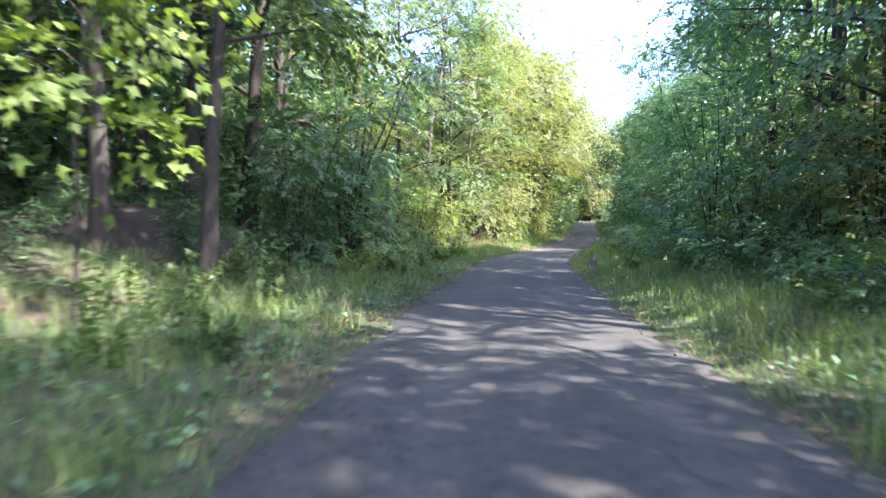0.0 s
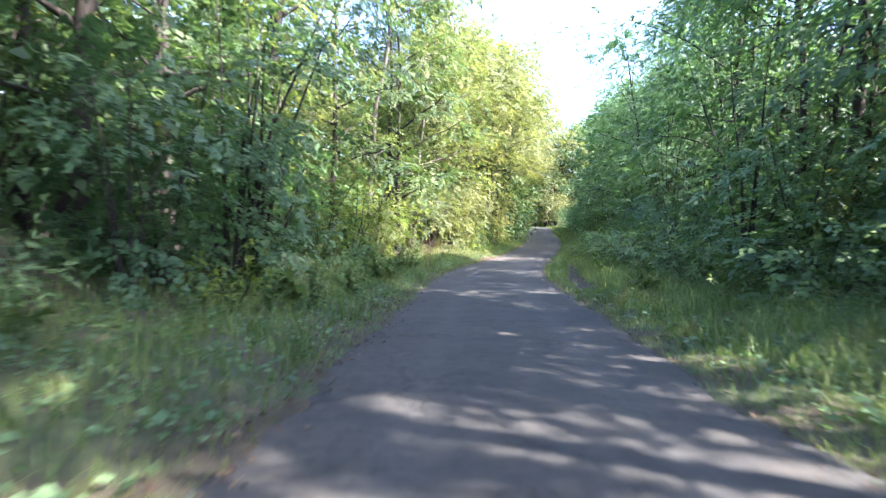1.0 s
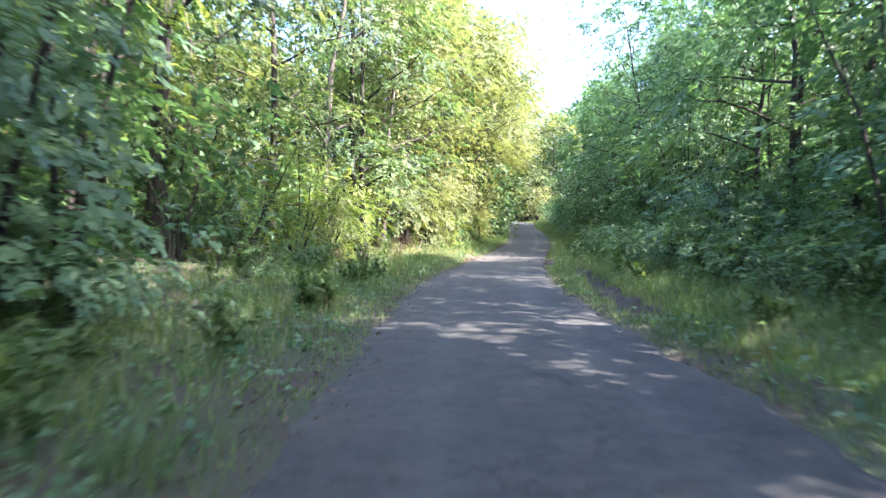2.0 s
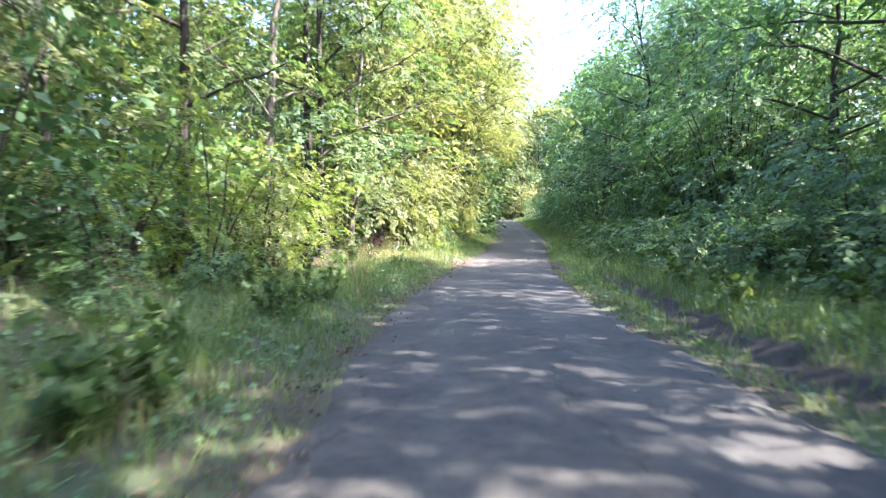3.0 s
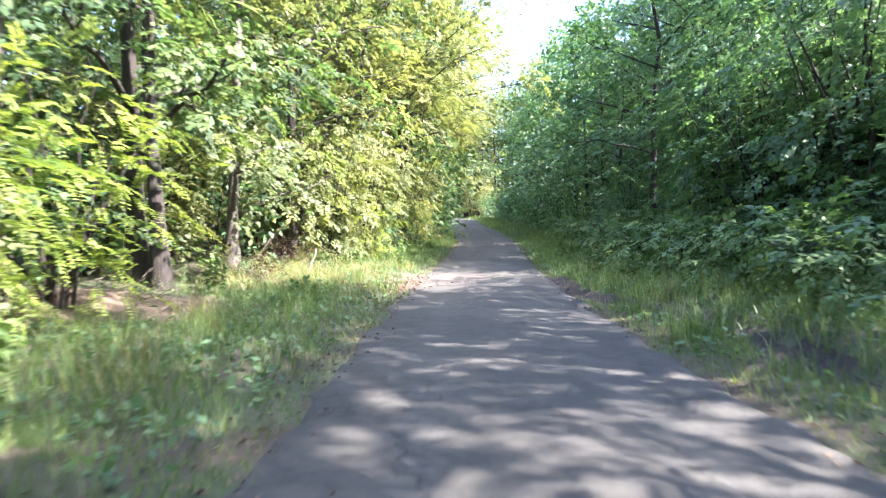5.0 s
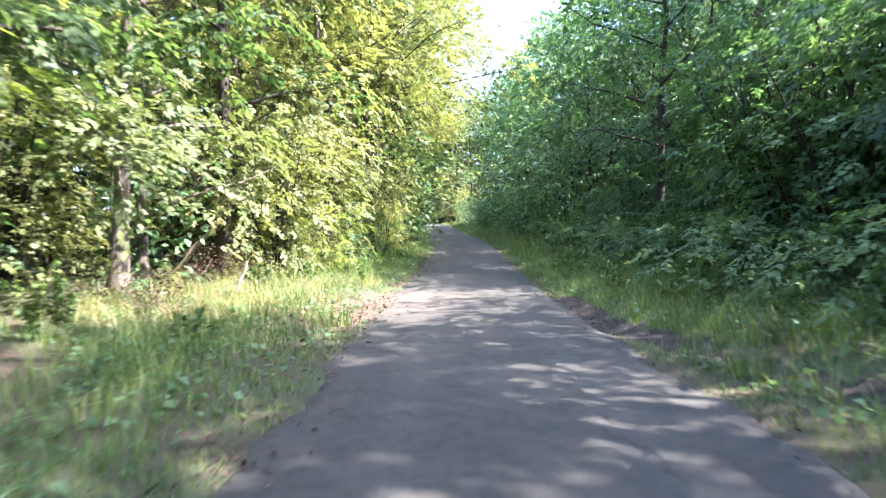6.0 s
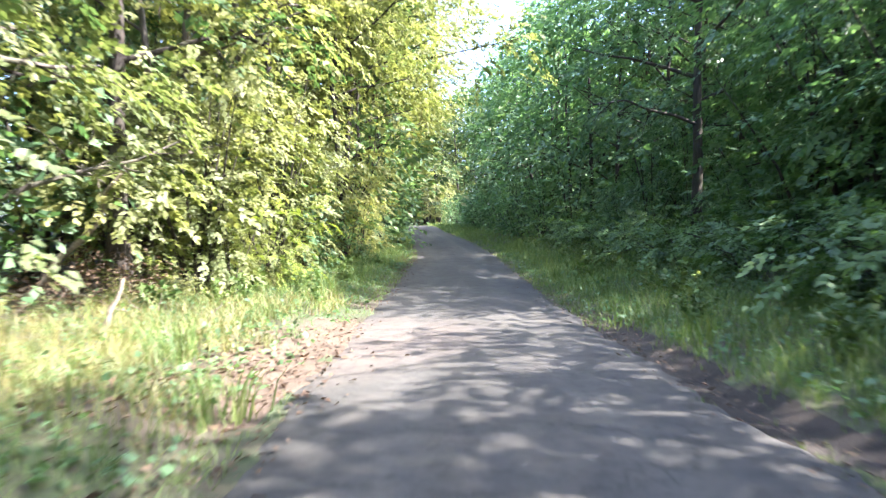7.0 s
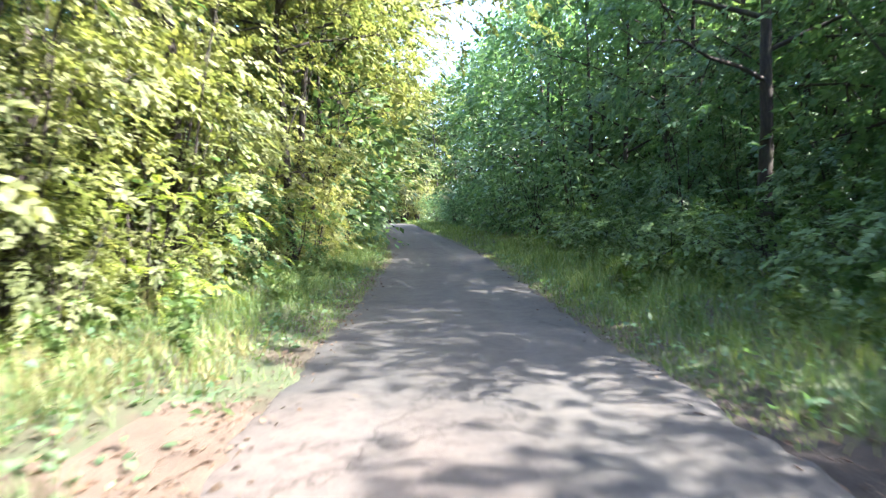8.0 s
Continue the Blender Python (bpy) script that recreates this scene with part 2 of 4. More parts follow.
def join(pieces):
    """A branch and its twigs, (verts, quads) each, as one: every twig is webbed to the first piece at its foot."""
    vs, qs, n = [], [], 0
    main = pieces[0][0]
    for v, q in pieces:
        vs.append(v)
        qs.append(q + n)
        if n:
            near = int(np.argmin(((main - v[0]) ** 2).sum(1)))
            qs.append(np.array([[near, n, n + 1, n + 2]]))
        n += len(v)
    return np.concatenate(vs), np.concatenate(qs)


def leaf_mesh(name, rs, at, way, up, size, wide, material, fine=True):
    """Leaves at the places at, pointing along way with their faces towards up. fine: blades with three lobes."""
    n = len(at)
    way = unit(way)
    side = unit(np.cross(up, way))
    face = np.cross(way, side)
    L = size[:, None]
    W = L * wide
    droop = face * L * rs.uniform(-0.28, 0.05, (n, 1))
    cup = face * W * rs.uniform(-0.1, 0.25, (n, 1))
    if fine:
        skew = rs.uniform(-0.12, 0.12, (n, 1))
        v = np.stack([at, at + way * L * (0.52 + skew) + side * W * 0.72 + droop * 0.7, at + way * L * 0.56 + side * W * 0.3 + cup, at + way * L + droop,
                      at + way * L * 0.56 - side * W * 0.3 + cup, at + way * L * (0.52 - skew) - side * W * 0.72 + droop * 0.7], 1)
        i = (np.arange(n) * 6)[:, None]
        polys = [i + np.array([[0, 1, 2]]), i + np.array([[0, 2, 3, 4]]), i + np.array([[0, 4, 5]])]
    else:
        v = np.stack([at, at + way * L * 0.5 + side * W * 0.5 + cup, at + way * L + droop, at + way * L * 0.5 - side * W * 0.5 + cup], 1)
        polys = [(np.arange(n) * 4)[:, None] + np.array([[0, 1, 2, 3]])]
    return mesh_of(name, v.reshape(-1, 3), polys, material)


def clumps(rs, tips, outward, each, spread, flat=0.11):
    """Leaf places round branch tips, in flat tilted sprays of uneven size: places, directions, facing."""
    k = len(tips)
    lie = unit(outward * 0.85 + rs.normal(0, 0.32, (k, 3)) + np.array([[0, 0, 0.95]]))
    broad = spread * rs.uniform(0.55, 1.45, (k, 1, 1))
    off = rs.normal(0, 1, (k, each, 3))
    off -= lie[:, None] * (off * lie[:, None]).sum(-1, keepdims=True) * (1 - flat)
    at = (tips[:, None] + off * broad - np.array([0, 0, 0.18]) * (off * off).sum(-1, keepdims=True) * broad).reshape(-1, 3)
    way = (off * 0.9 + outward[:, None] * 0.8 + rs.normal(0, 0.4, (k, each, 3))).reshape(-1, 3)
    way[:, 2] -= 0.2
    up = rs.normal(0, 0.24, (k * each, 3)) + lie.repeat(each, 0)
    return at, way, up


def sprays(rs, tips, outward, shoots, spread, long, pairs=6):
    """Leaf places along leafy shoots: each branch tip holds a tilted, layered fan of shoots whose leaves share one plane."""
    k = len(tips)
    lie = unit(outward * np.array([[0.75, 0.75, 0.2]]) + rs.normal(0, 0.28, (k, 3)) + np.array([[0, 0, 1.0]]))
    broad = spread * rs.uniform(0.6, 1.4, (k, 1, 1))
    off = rs.normal(0, 1, (k, shoots, 3))
    off -= lie[:, None] * (off * lie[:, None]).sum(-1, keepdims=True) * 0.62
    base = (tips[:, None] + off * broad).reshape(-1, 3)
    plane = unit(lie.repeat(shoots, 0) + rs.normal(0, 0.2, (k * shoots, 3)))
    way = (off * 0.8 + outward[:, None] * 0.9 + rs.normal(0, 0.35, (k, shoots, 3))).reshape(-1, 3)
    way = unit(way - plane * (way * plane).sum(1, keepdims=True) * 0.85)
    side = np.cross(plane, way)
    length = (long * rs.uniform(0.6, 1.3, k * shoots))[:, None]
    at, out, up = [], [], []
    for i in range(pairs):
        f = 0.1 + 0.9 * i / (pairs - 1)
        p = base + way * length * f - np.array([[0, 0, 0.22]]) * length * f * f
        for sign in (-1, 1):
            at.append(p + rs.normal(0, 0.015, p.shape))
            out.append(side * sign * (1.0 - 0.65 * f) + way * (0.35 + 0.75 * f) - np.array([[0, 0, 0.18]]) + rs.normal(0, 0.16, p.shape))
            up.append(plane + rs.normal(0, 0.17, p.shape))
    return np.concatenate(at), np.concatenate(out), np.concatenate(up)


def fronds(rs, base, way, length, pairs=9):
    """Feathered leaves: leaflets in pairs along a drooping stalk."""
    n = len(base)
    way = unit(way)
    side = unit(np.cross(way, np.array([[0, 0, 1.0]]) + rs.normal(0, 0.25, (n, 3))))
    at, out, size = [], [], []
    for i in range(pairs):
        s = 0.2 + 0.8 * i / (pairs - 1)
        p = base + way * (length * s)[:, None] - np.array([[0, 0, 1.0]]) * (length * 0.28 * s * s)[:, None]
        for sign in (-1, 1):
            at.append(p)
            out.append(side * sign + way * 0.45 + rs.normal(0, 0.12, (n, 3)))
            size.append(length * 0.215 * (1 - 0.35 * abs(s - 0.5)))
    up = np.tile(np.cross(side, way), (pairs * 2, 1)) + rs.normal(0, 0.2, (n * pairs * 2, 3))
    up = np.where(up[:, 2:3] < 0, -up, up)
    return np.concatenate(at), np.concatenate(out), up, np.concatenate(size)


# ---- plants ----
def make_tree(seed, height, reach, low, girth, leaf, bark_mat, label, each=60, limbs=13, twigs=8, size=0.13, spread=0.36, fine=True, feather=False, split=True, shoots=0):
    """A tree at the origin: bent tapered trunk, limbs with twigs, and a crown of single leaves in uneven sprays."""
    rs = np.random.RandomState(seed)
    tree = tagged(new("tree"), label, "tree", "trees beside the road")
    tree.empty_display_size = 0.3
    k = 12
    s = np.linspace(0, 1, k)
    bend = np.cumsum(rs.normal(0, 0.11, (k, 2)), 0) * s[:, None] * height / 11
    spine = np.stack([bend[:, 0], bend[:, 1], s * height * 0.94 - 0.15], 1)
    radii = girth * (1 - 0.88 * s ** 0.8) + girth * 0.5 * np.exp(-s * height / 0.35)
    tips, outs, wood = [], [], [tube(spine, radii, 9)]
    for i in range(limbs):
        f = low + (0.97 - low) * ((i + rs.uniform(0, 0.8)) / limbs)
        start = np.array([np.interp(f, s, spine[:, c]) for c in range(3)])
        turn = i * 2.4 + rs.uniform(-0.5, 0.5)
        top = (f - low) / (1 - low)
        shape = 0.55 + 0.75 * math.sin(math.pi * min(1, 0.22 + 0.72 * top))
        long = reach * shape * rs.uniform(0.7, 1.15) * (0.55 if top > 0.85 else 1)
        lift = rs.uniform(0.15, 0.55) + 0.7 * top
        out = np.array([math.cos(turn), math.sin(turn), lift])
        j = np.linspace(0, 1, 5)[:, None]
        sag = np.array([[0, 0, -1.0]]) * j * j * long * rs.uniform(0.05, 0.2) * (1 - top)
        line = start + out / np.linalg.norm(out) * long * j + sag + rs.normal(0, 0.06, (5, 3)) * j * long * 0.5
        r0 = np.interp(f, s, radii) * rs.uniform(0.38, 0.6)
        pieces = [tube(line, r0 * (1 - 0.8 * j[:, 0]) + 0.004, 5)]
        for w in range(twigs):
            g = 0.36 + 0.64 * (w + rs.uniform(0, 0.9)) / twigs
            b = np.array([np.interp(g, j[:, 0], line[:, c]) for c in range(3)])
            d = unit(out * np.array([1, 1, 0.5]) + rs.normal(0, 0.75, 3))
            e = b + d * rs.uniform(0.35, 0.75) * (0.4 + 0.22 * long)
            m = (b + e) / 2 + rs.normal(0, 0.05, 3)
            if split:
                pieces.append(tube([b, m, e], [r0 * 0.22 + 0.004, r0 * 0.14 + 0.003, 0.003], 3))
            tips.append(e)
            outs.append(d)
        if split:
            v, q = join(pieces)
            part("limb", mesh_of("limb", v, [q], bark_mat, True), tree)
        else:
            wood += pieces
    v, q = join(wood)
    part("trunk", mesh_of("trunk", v, [q], bark_mat, True), tree)
    tips, outs = np.array(tips), np.array(outs)
    keep = rs.uniform(0, 1, len(tips)) > 0.2
    tips, outs = tips[keep], outs[keep]
    if feather:
        at, way, up = clumps(rs, tips, outs, max(3, each // 9), spread)
        at, way, up, sizes = fronds(rs, at, way, rs.uniform(0.28, 0.46, len(at)))
        me = leaf_mesh("crown", rs, at, way, up, sizes, 0.5, leaf, False)
    else:
        at, way, up = sprays(rs, tips, outs, shoots, spread, size * 2.9) if shoots else clumps(rs, tips, outs, each, spread)
        me = leaf_mesh("crown", rs, at, way, up, rs.uniform(0.75, 1.2, len(at)) * size, 0.6 if fine else 0.6, leaf, fine)
    part("crown", me, tree)
    return tree


def make_shrub(seed, height, width, leaf, label, stems=9, each=34, size=0.1, spread=0.24, feather=False, name="shrub", fine=True, shoots=0):
    """A bush of several bent stems, leafy from near the ground to the top."""
    rs = np.random.RandomState(seed)
    shrub = tagged(new(name), label, name, "undergrowth beside the road")
    shrub.empty_display_size = 0.2
    tips, outs = [], []
    for i in range(stems):
        a, tall = rs.uniform(0, 6.28), height * rs.uniform(0.55, 1.05)
        lean = width * rs.uniform(0.25, 1.0)
        j = np.linspace(0, 1, 5)[:, None]
        foot = np.array([math.cos(a), math.sin(a), 0]) * rs.uniform(0, 0.2)
        line = foot + np.array([[math.cos(a), math.sin(a), 0]]) * lean * j ** 1.5 + np.array([[0, 0, 1.0]]) * (tall * j - 0.08) + rs.normal(0, 0.05, (5, 3)) * j
        pieces = [tube(line, 0.022 * height / 3 * (1.1 - j[:, 0]) + 0.004, 5)]
        for w in range(6):
            g = 0.12 + 0.88 * (w + rs.uniform(0, 0.9)) / 6
            b = np.array([np.interp(g, j[:, 0], line[:, c]) for c in range(3)])
            d = unit(np.array([math.cos(a), math.sin(a), 0.25]) + rs.normal(0, 0.8, 3))
            e = b + d * rs.uniform(0.2, 0.5) * width
            e[2] = max(e[2], 0.1)
            if w % 3 == 1:
                pieces.append(tube([b, (b + e) / 2 + rs.normal(0, 0.03, 3), e], [0.007, 0.005, 0.003], 3))
            tips.append(e)
            outs.append(d)
        v, q = join(pieces)
        part("stem", mesh_of("stem", v, [q], BARK_DARK, True), shrub)
    tips, outs = np.array(tips), np.array(outs)
    if feather:
        at, way, up = clumps(rs, tips, outs, max(3, each // 8), spread)
        at, way, up, sizes = fronds(rs, at, way, rs.uniform(0.25, 0.45, len(at)))
        me = leaf_mesh("leaves", rs, at, way, up, sizes, 0.48, leaf, False)
    else:
        at, way, up = sprays(rs, tips, outs, shoots, spread, size * 2.9) if shoots else clumps(rs, tips, outs, each, spread)
        at[:, 2] = np.maximum(at[:, 2], 0.04)
        me = leaf_mesh("leaves", rs, at, way, up, rs.uniform(0.75, 1.2, len(at)) * size, 0.6 if fine else 0.6, leaf, fine)
    part("leaves", me, shrub)
    return shrub


def blades(rs, x, y, z, tall, wide, lean):
    """Bent grass blades: verts and polys."""
    n = len(x)
    a = rs.uniform(0, 6.28, n)
    out = np.stack([np.cos(a), np.sin(a), np.zeros(n)], 1)
    b = a + rs.uniform(0.8, 2.3, n)
    side = np.stack([np.cos(b), np.sin(b), np.zeros(n)], 1) * wide[:, None]
    foot = np.stack([x, y, z - 0.03], 1)
    h = np.array([[0, 0, 1.0]]) * tall[:, None]
    o = out * (tall * lean)[:, None]
    v = np.stack([foot - side, foot + side, foot + h * 0.6 + o * 0.35 + side * 0.7, foot + h * 0.6 + o * 0.35 - side * 0.7, foot + h * 0.93 + o], 1)
    i = (np.arange(n) * 5)[:, None]
    return v.reshape(-1, 3), [i + np.array([[0, 1, 2, 3]]), i + np.array([[3, 2, 4]])]


def make_tuft(seed, label, tall=0.5, count=70, spread=0.14, blade=LEAF_GRASS):
    rs = np.random.RandomState(seed)
    x, y = rs.normal(0, spread, count), rs.normal(0, spread, count)
    v, p = blades(rs, x, y, np.zeros(count), rs.uniform(0.45, 1.1, count) * tall, rs.uniform(0.004, 0.009, count), rs.uniform(0.25, 0.9, count))
    return tagged(new("grass_tuft", mesh_of("grass_tuft", v, p, blade)), label, "grass tuft", "grass tufts on the verge")


def make_weed(seed, label, tall=0.5, count=46, size=0.11):
    rs = np.random.RandomState(seed)
    weed = tagged(new("weed"), label, "weed", "weeds on the verge")
    tips, outs = [], []
    for i in range(4):
        a, r = rs.uniform(0, 6.28), rs.uniform(0.05, 0.28)
        end = np.array([math.cos(a) * r, math.sin(a) * r, tall * rs.uniform(0.6, 1.1)])
        v, q = tube([[0, 0, -0.05], end * np.array([0.4, 0.4, 0.55]), end], [0.006, 0.005, 0.002], 3)
        part("stalk", mesh_of("stalk", v, [q], LEAF_GRASS, True), weed)
        for g in np.linspace(0.25, 1, 8):
            tips.append(end * np.array([g ** 1.3, g ** 1.3, g]))
            outs.append(unit(np.append(rs.normal(0, 1, 2), 0.3)))
    tips, outs = np.array(tips), np.array(outs)
    n = len(tips)
    at = np.repeat(tips, 3, 0)
    way = np.repeat(outs, 3, 0) + rs.normal(0, 0.8, (3 * n, 3))
    up = rs.normal(0, 0.3, (3 * n, 3)) + np.array([[0, 0, 1.0]])
    part("leaves", leaf_mesh("leaves", rs, at, way, up, rs.uniform(0.6, 1.2, 3 * n) * size, 0.55, LEAF_GRASS), weed)
    return weed


used = set()


def put(proto, u, y, turn, size=1.0, sink=0.05, dx=0.0, dy=0.0):
    """Stand proto (the first time) or a copy of it at u metres to the side of the road's middle."""
    x = float(centre(y)) + u
    m = pose(x, y, float(ground_z(x, y)) - sink, dx, dy, turn) @ Matrix.Diagonal((size, size, size, 1))
    if proto.name in used:
        return copy_thing(proto, m)
    used.add(proto.name)
    proto.matrix_basis = m
    return proto


deep_wood = []


def put_deep(proto, u, y, turn, size=1.0):
    """Note a tree of the deep wood, where single trees cannot be told apart."""
    x = float(centre(y)) + u
    deep_wood.append((proto, pose(x, y, float(ground_z(x, y)) - 0.05, 0, 0, turn) @ Matrix.Diagonal((size, size, size, 1))))


def build_deep_wood():
    """All the noted trees joined into one body."""
    verts, polys, mats, n = [], [], [], 0
    parts = {}
    for proto, m in deep_wood:
        for ob in proto.children:
            if ob.name not in parts:
                me = ob.data
                co = np.empty(len(me.vertices) * 3, np.float32)
                me.vertices.foreach_get("co", co)
                loops = np.empty(len(me.loops), np.int32)
                me.loops.foreach_get("vertex_index", loops)
                parts[ob.name] = (co.reshape(-1, 3), loops.reshape(-1, 4), 1 if ob.name.startswith("trunk") else 0)
            co, quads, mat = parts[ob.name]
            a = np.array(m)
            verts.append(co @ a[:3, :3].T + a[:3, 3])
            polys.append(quads + n)
            mats.append(np.full(len(quads), mat))
            n += len(co)
    me = mesh_of("deep_wood", np.concatenate(verts), [np.concatenate(polys)], LEAF_OAK)
    me.materials.append(BARK_DARK)
    me.polygons.foreach_set("material_index", np.concatenate(mats).astype(np.int32))
    tagged(new("deep_wood", me), "deep green wood with thin dark trunks behind the edge", "wood", kind="stuff")


# ---- ground and road ----
def build_ground():
    u = np.concatenate([[-1500, -600, -250, -120, -70, -45], np.arange(-32, -9, 1.5), np.arange(-9, 9, 0.16), np.arange(9, 33, 1.5), [45, 70, 120, 250, 600, 1500]])
    y = np.concatenate([[-1500, -600, -250, -100, -55, -35], np.arange(-25, -3, 1.0), np.arange(-3, 62, 0.3), np.arange(62, 130, 1.2), [150, 190, 260, 400, 800, 1500]])
    uu, yy = np.meshgrid(u, y)
    xx = centre(yy) + uu
    me = grid_mesh("ground", xx, yy, ground_z(xx, yy), SOIL)
    me.materials.append(DARK_SOIL)
    me.materials.append(BARE_SOIL)
    mu, my = (uu[:-1, :-1] + uu[1:, 1:]) / 2, (yy[:-1, :-1] + yy[1:, 1:]) / 2
    # Rut and bank hollow turn dark, shade painted in with the soil.
    dark_shaded = (np.abs(mu - rut_line(my)) < 0.3 + 0.12 * wave(my, mu, 1.1, 12)) & (my > 20) & (my < 41)
    dark_shaded |= (mu + 7.7) ** 2 / 4.5 + (my - 11.6) ** 2 / 3.2 < 1 + 0.4 * wave(mu, my, 1.3, 8)
    bare = ((mu + 5.1) ** 2 / 0.4 + (my - 6.6) ** 2 / 0.5 < 1 + 0.5 * wave(mu, my, 0.8, 3)) | ((mu + 5.4) ** 2 / 1.9 + (my - 34.2) ** 2 / 1.7 < 1 + 0.4 * wave(mu, my, 0.7, 4))
    bare |= (mu + 2.1) ** 2 / 0.34 + (my - 40.0) ** 2 / 7.0 < 1 + 0.4 * wave(mu, my, 0.8, 9)
    me.polygons.foreach_set("material_index", np.where(bare, 2, np.where(dark_shaded, 1, 0)).ravel().astype(np.int32))
    tagged(new("ground", me), "brown woodland soil with moss and old leaves", "ground", kind="structure")
    y = np.concatenate([np.arange(-30, 60, 0.18), np.arange(60, 149, 0.6)])
    f = np.concatenate([[-1.02, -1.0], np.linspace(-0.97, 0.97, 31), [1.0, 1.02]])
    ff, yy = np.meshgrid(f, y)
    half = HALF + 0.13 * wave(yy, yy * 0.3, 2.3, 21) * np.abs(ff) + 0.08 * wave(ff, yy, 0.6, 22)
    uu = ff * half
    zz = road_z(uu, yy)
    zz -= 0.06 * ease(0.9, 1.0, np.abs(ff))
    zz[:, [0, -1]] -= 0.16
    me = grid_mesh("road", centre(yy) + uu, yy, zz, ROAD)
    # Laid where the sun patch falls, brightening it in the colour.
    wash = np.clip(1.25 - (uu + 1.7) ** 2 / 3.4 - (yy - 40.3) ** 2 / 4.0, 0, 1)
    me.attributes.new("wash", "FLOAT", "POINT").data.foreach_set("value", wash.ravel().astype(np.float32))
    me.attributes.new("across", "FLOAT", "POINT").data.foreach_set("value", np.abs(ff).ravel().astype(np.float32))
    tagged(new("road", me), "narrow worn grey road with cracks and gravelly patches", "road", kind="structure")


build_ground()


def build_grass():
    rs = np.random.RandomState(41)
    xs, ys, tall = [], [], []
    for side, n in ((-1, 56000), (1, 62000)):
        y = rs.uniform(-2, 62, n)
        far = np.abs(rs.beta(1.3, 2.1, n)) * np.where((y < 20) & (side < 0), 6.5, 4.6)
        u = side * (HALF - 0.16 + far + 0.15 * wave(y, y * 0.7, 1.6, 31 + side))
        patch = wave(centre(y) + u, y, 1.7, 33) + 0.6 * wave(u, y, 0.5, 34)
        keep = (patch + rs.uniform(-0.9, 0.9, n) > -1.15) & (rs.uniform(0, 1, n) < 0.6 + 1.6 * far)
        keep &= (u + 7.7) ** 2 / 4.5 + (y - 11.6) ** 2 / 3.2 > 1 + 0.3 * wave(u, y, 1.3, 8)
        sunny = (side < 0) & (y > 37) & (y < 44.5) & (u > -6.2)
        keep &= ~sunny | (rs.uniform(0, 1, n) < 0.4)
        keep &= (u + 2.2) ** 2 / 0.5 + (y - 40.0) ** 2 / 6.0 > 1 + 0.4 * wave(u, y, 0.8, 9)
        keep &= (u + 5.3) ** 2 / 2.1 + (y - 34.2) ** 2 / 1.9 > 1
        if side > 0:
            keep &= ~((np.abs(u - rut_line(y)) < 0.27 + 0.12 * wave(y, u, 1.1, 12)) & (y > 20) & (y < 40) & (rs.uniform(0, 1, n) < 0.96))
        xs.append((centre(y) + u)[keep])
        ys.append(y[keep])
        tall.append(((0.08 + (0.17 if side < 0 else 0.22) * ease(0.1, 1.3, far)) * rs.uniform(0.5, 1.5, n) * (1 + 0.3 * patch))[keep])
    # short grass creeping in along the edges
    n = 16000
    y = rs.uniform(2, 50, n)
    creep = rs.beta(1.1, 1.8, n) * 0.95
    u = np.where(rs.uniform(0, 1, n) < 0.65, 1, -1) * (HALF - 0.1 + creep)
    fits = (wave(u, y, 1.3, 36) + rs.uniform(-0.9, 0.9, n) > -0.3) & ~((u < 0) & (y > 37) & (y < 43.5)) & ~((np.abs(u - rut_line(y)) < 0.27) & (y > 20) & (y < 40))
    xs.append((centre(y) + u)[fits])
    ys.append(y[fits])
    tall.append((0.05 + 0.13 * creep + rs.uniform(0, 0.06, n))[fits])
    n = 16000
    y = rs.uniform(62, 118, n)
    u = rs.choice([-1, 1], n) * (HALF + rs.beta(1.2, 2.0, n) * 4)
    xs, ys, tall = np.concatenate(xs + [centre(y) + u]), np.concatenate(ys + [y]), np.concatenate(tall + [rs.uniform(0.15, 0.45, n)])
    far = ease(40, 100, ys)
    v, p = blades(rs, xs, ys, ground_z(xs, ys), np.clip(tall, 0.05, 0.6), rs.uniform(0.003, 0.007, len(xs)) * (1 + 2.5 * far), rs.uniform(0.2, 0.9, len(xs)))
    tagged(new("verge_grass", mesh_of("verge_grass", v, p, LEAF_GRASS)), "long green grass growing along both road edges", "grass", kind="stuff")


build_grass()


def build_straw():
    """Dry yellow grass on the sunny bank."""
    rs = np.random.RandomState(43)
    n = 7000
    y, u = rs.uniform(37.2, 44.4, n), -rs.uniform(2.2, 6.0, n)
    keep = (wave(u, y, 1.2, 45) + rs.uniform(-0.9, 0.9, n) > -0.4) & ((u + 2.2) ** 2 / 0.5 + (y - 40.0) ** 2 / 6.0 > 1)
    y, u = y[keep], u[keep]
    x = centre(y) + u
    v, p = blades(rs, x, y, ground_z(x, y), rs.uniform(0.1, 0.38, len(x)), rs.uniform(0.003, 0.007, len(x)), rs.uniform(0.4, 1.3, len(x)))
    tagged(new("dry_grass", mesh_of("dry_grass", v, p, LEAF_STRAW)), "dry yellow grass on the sunny bank", "grass", kind="stuff")


build_straw()


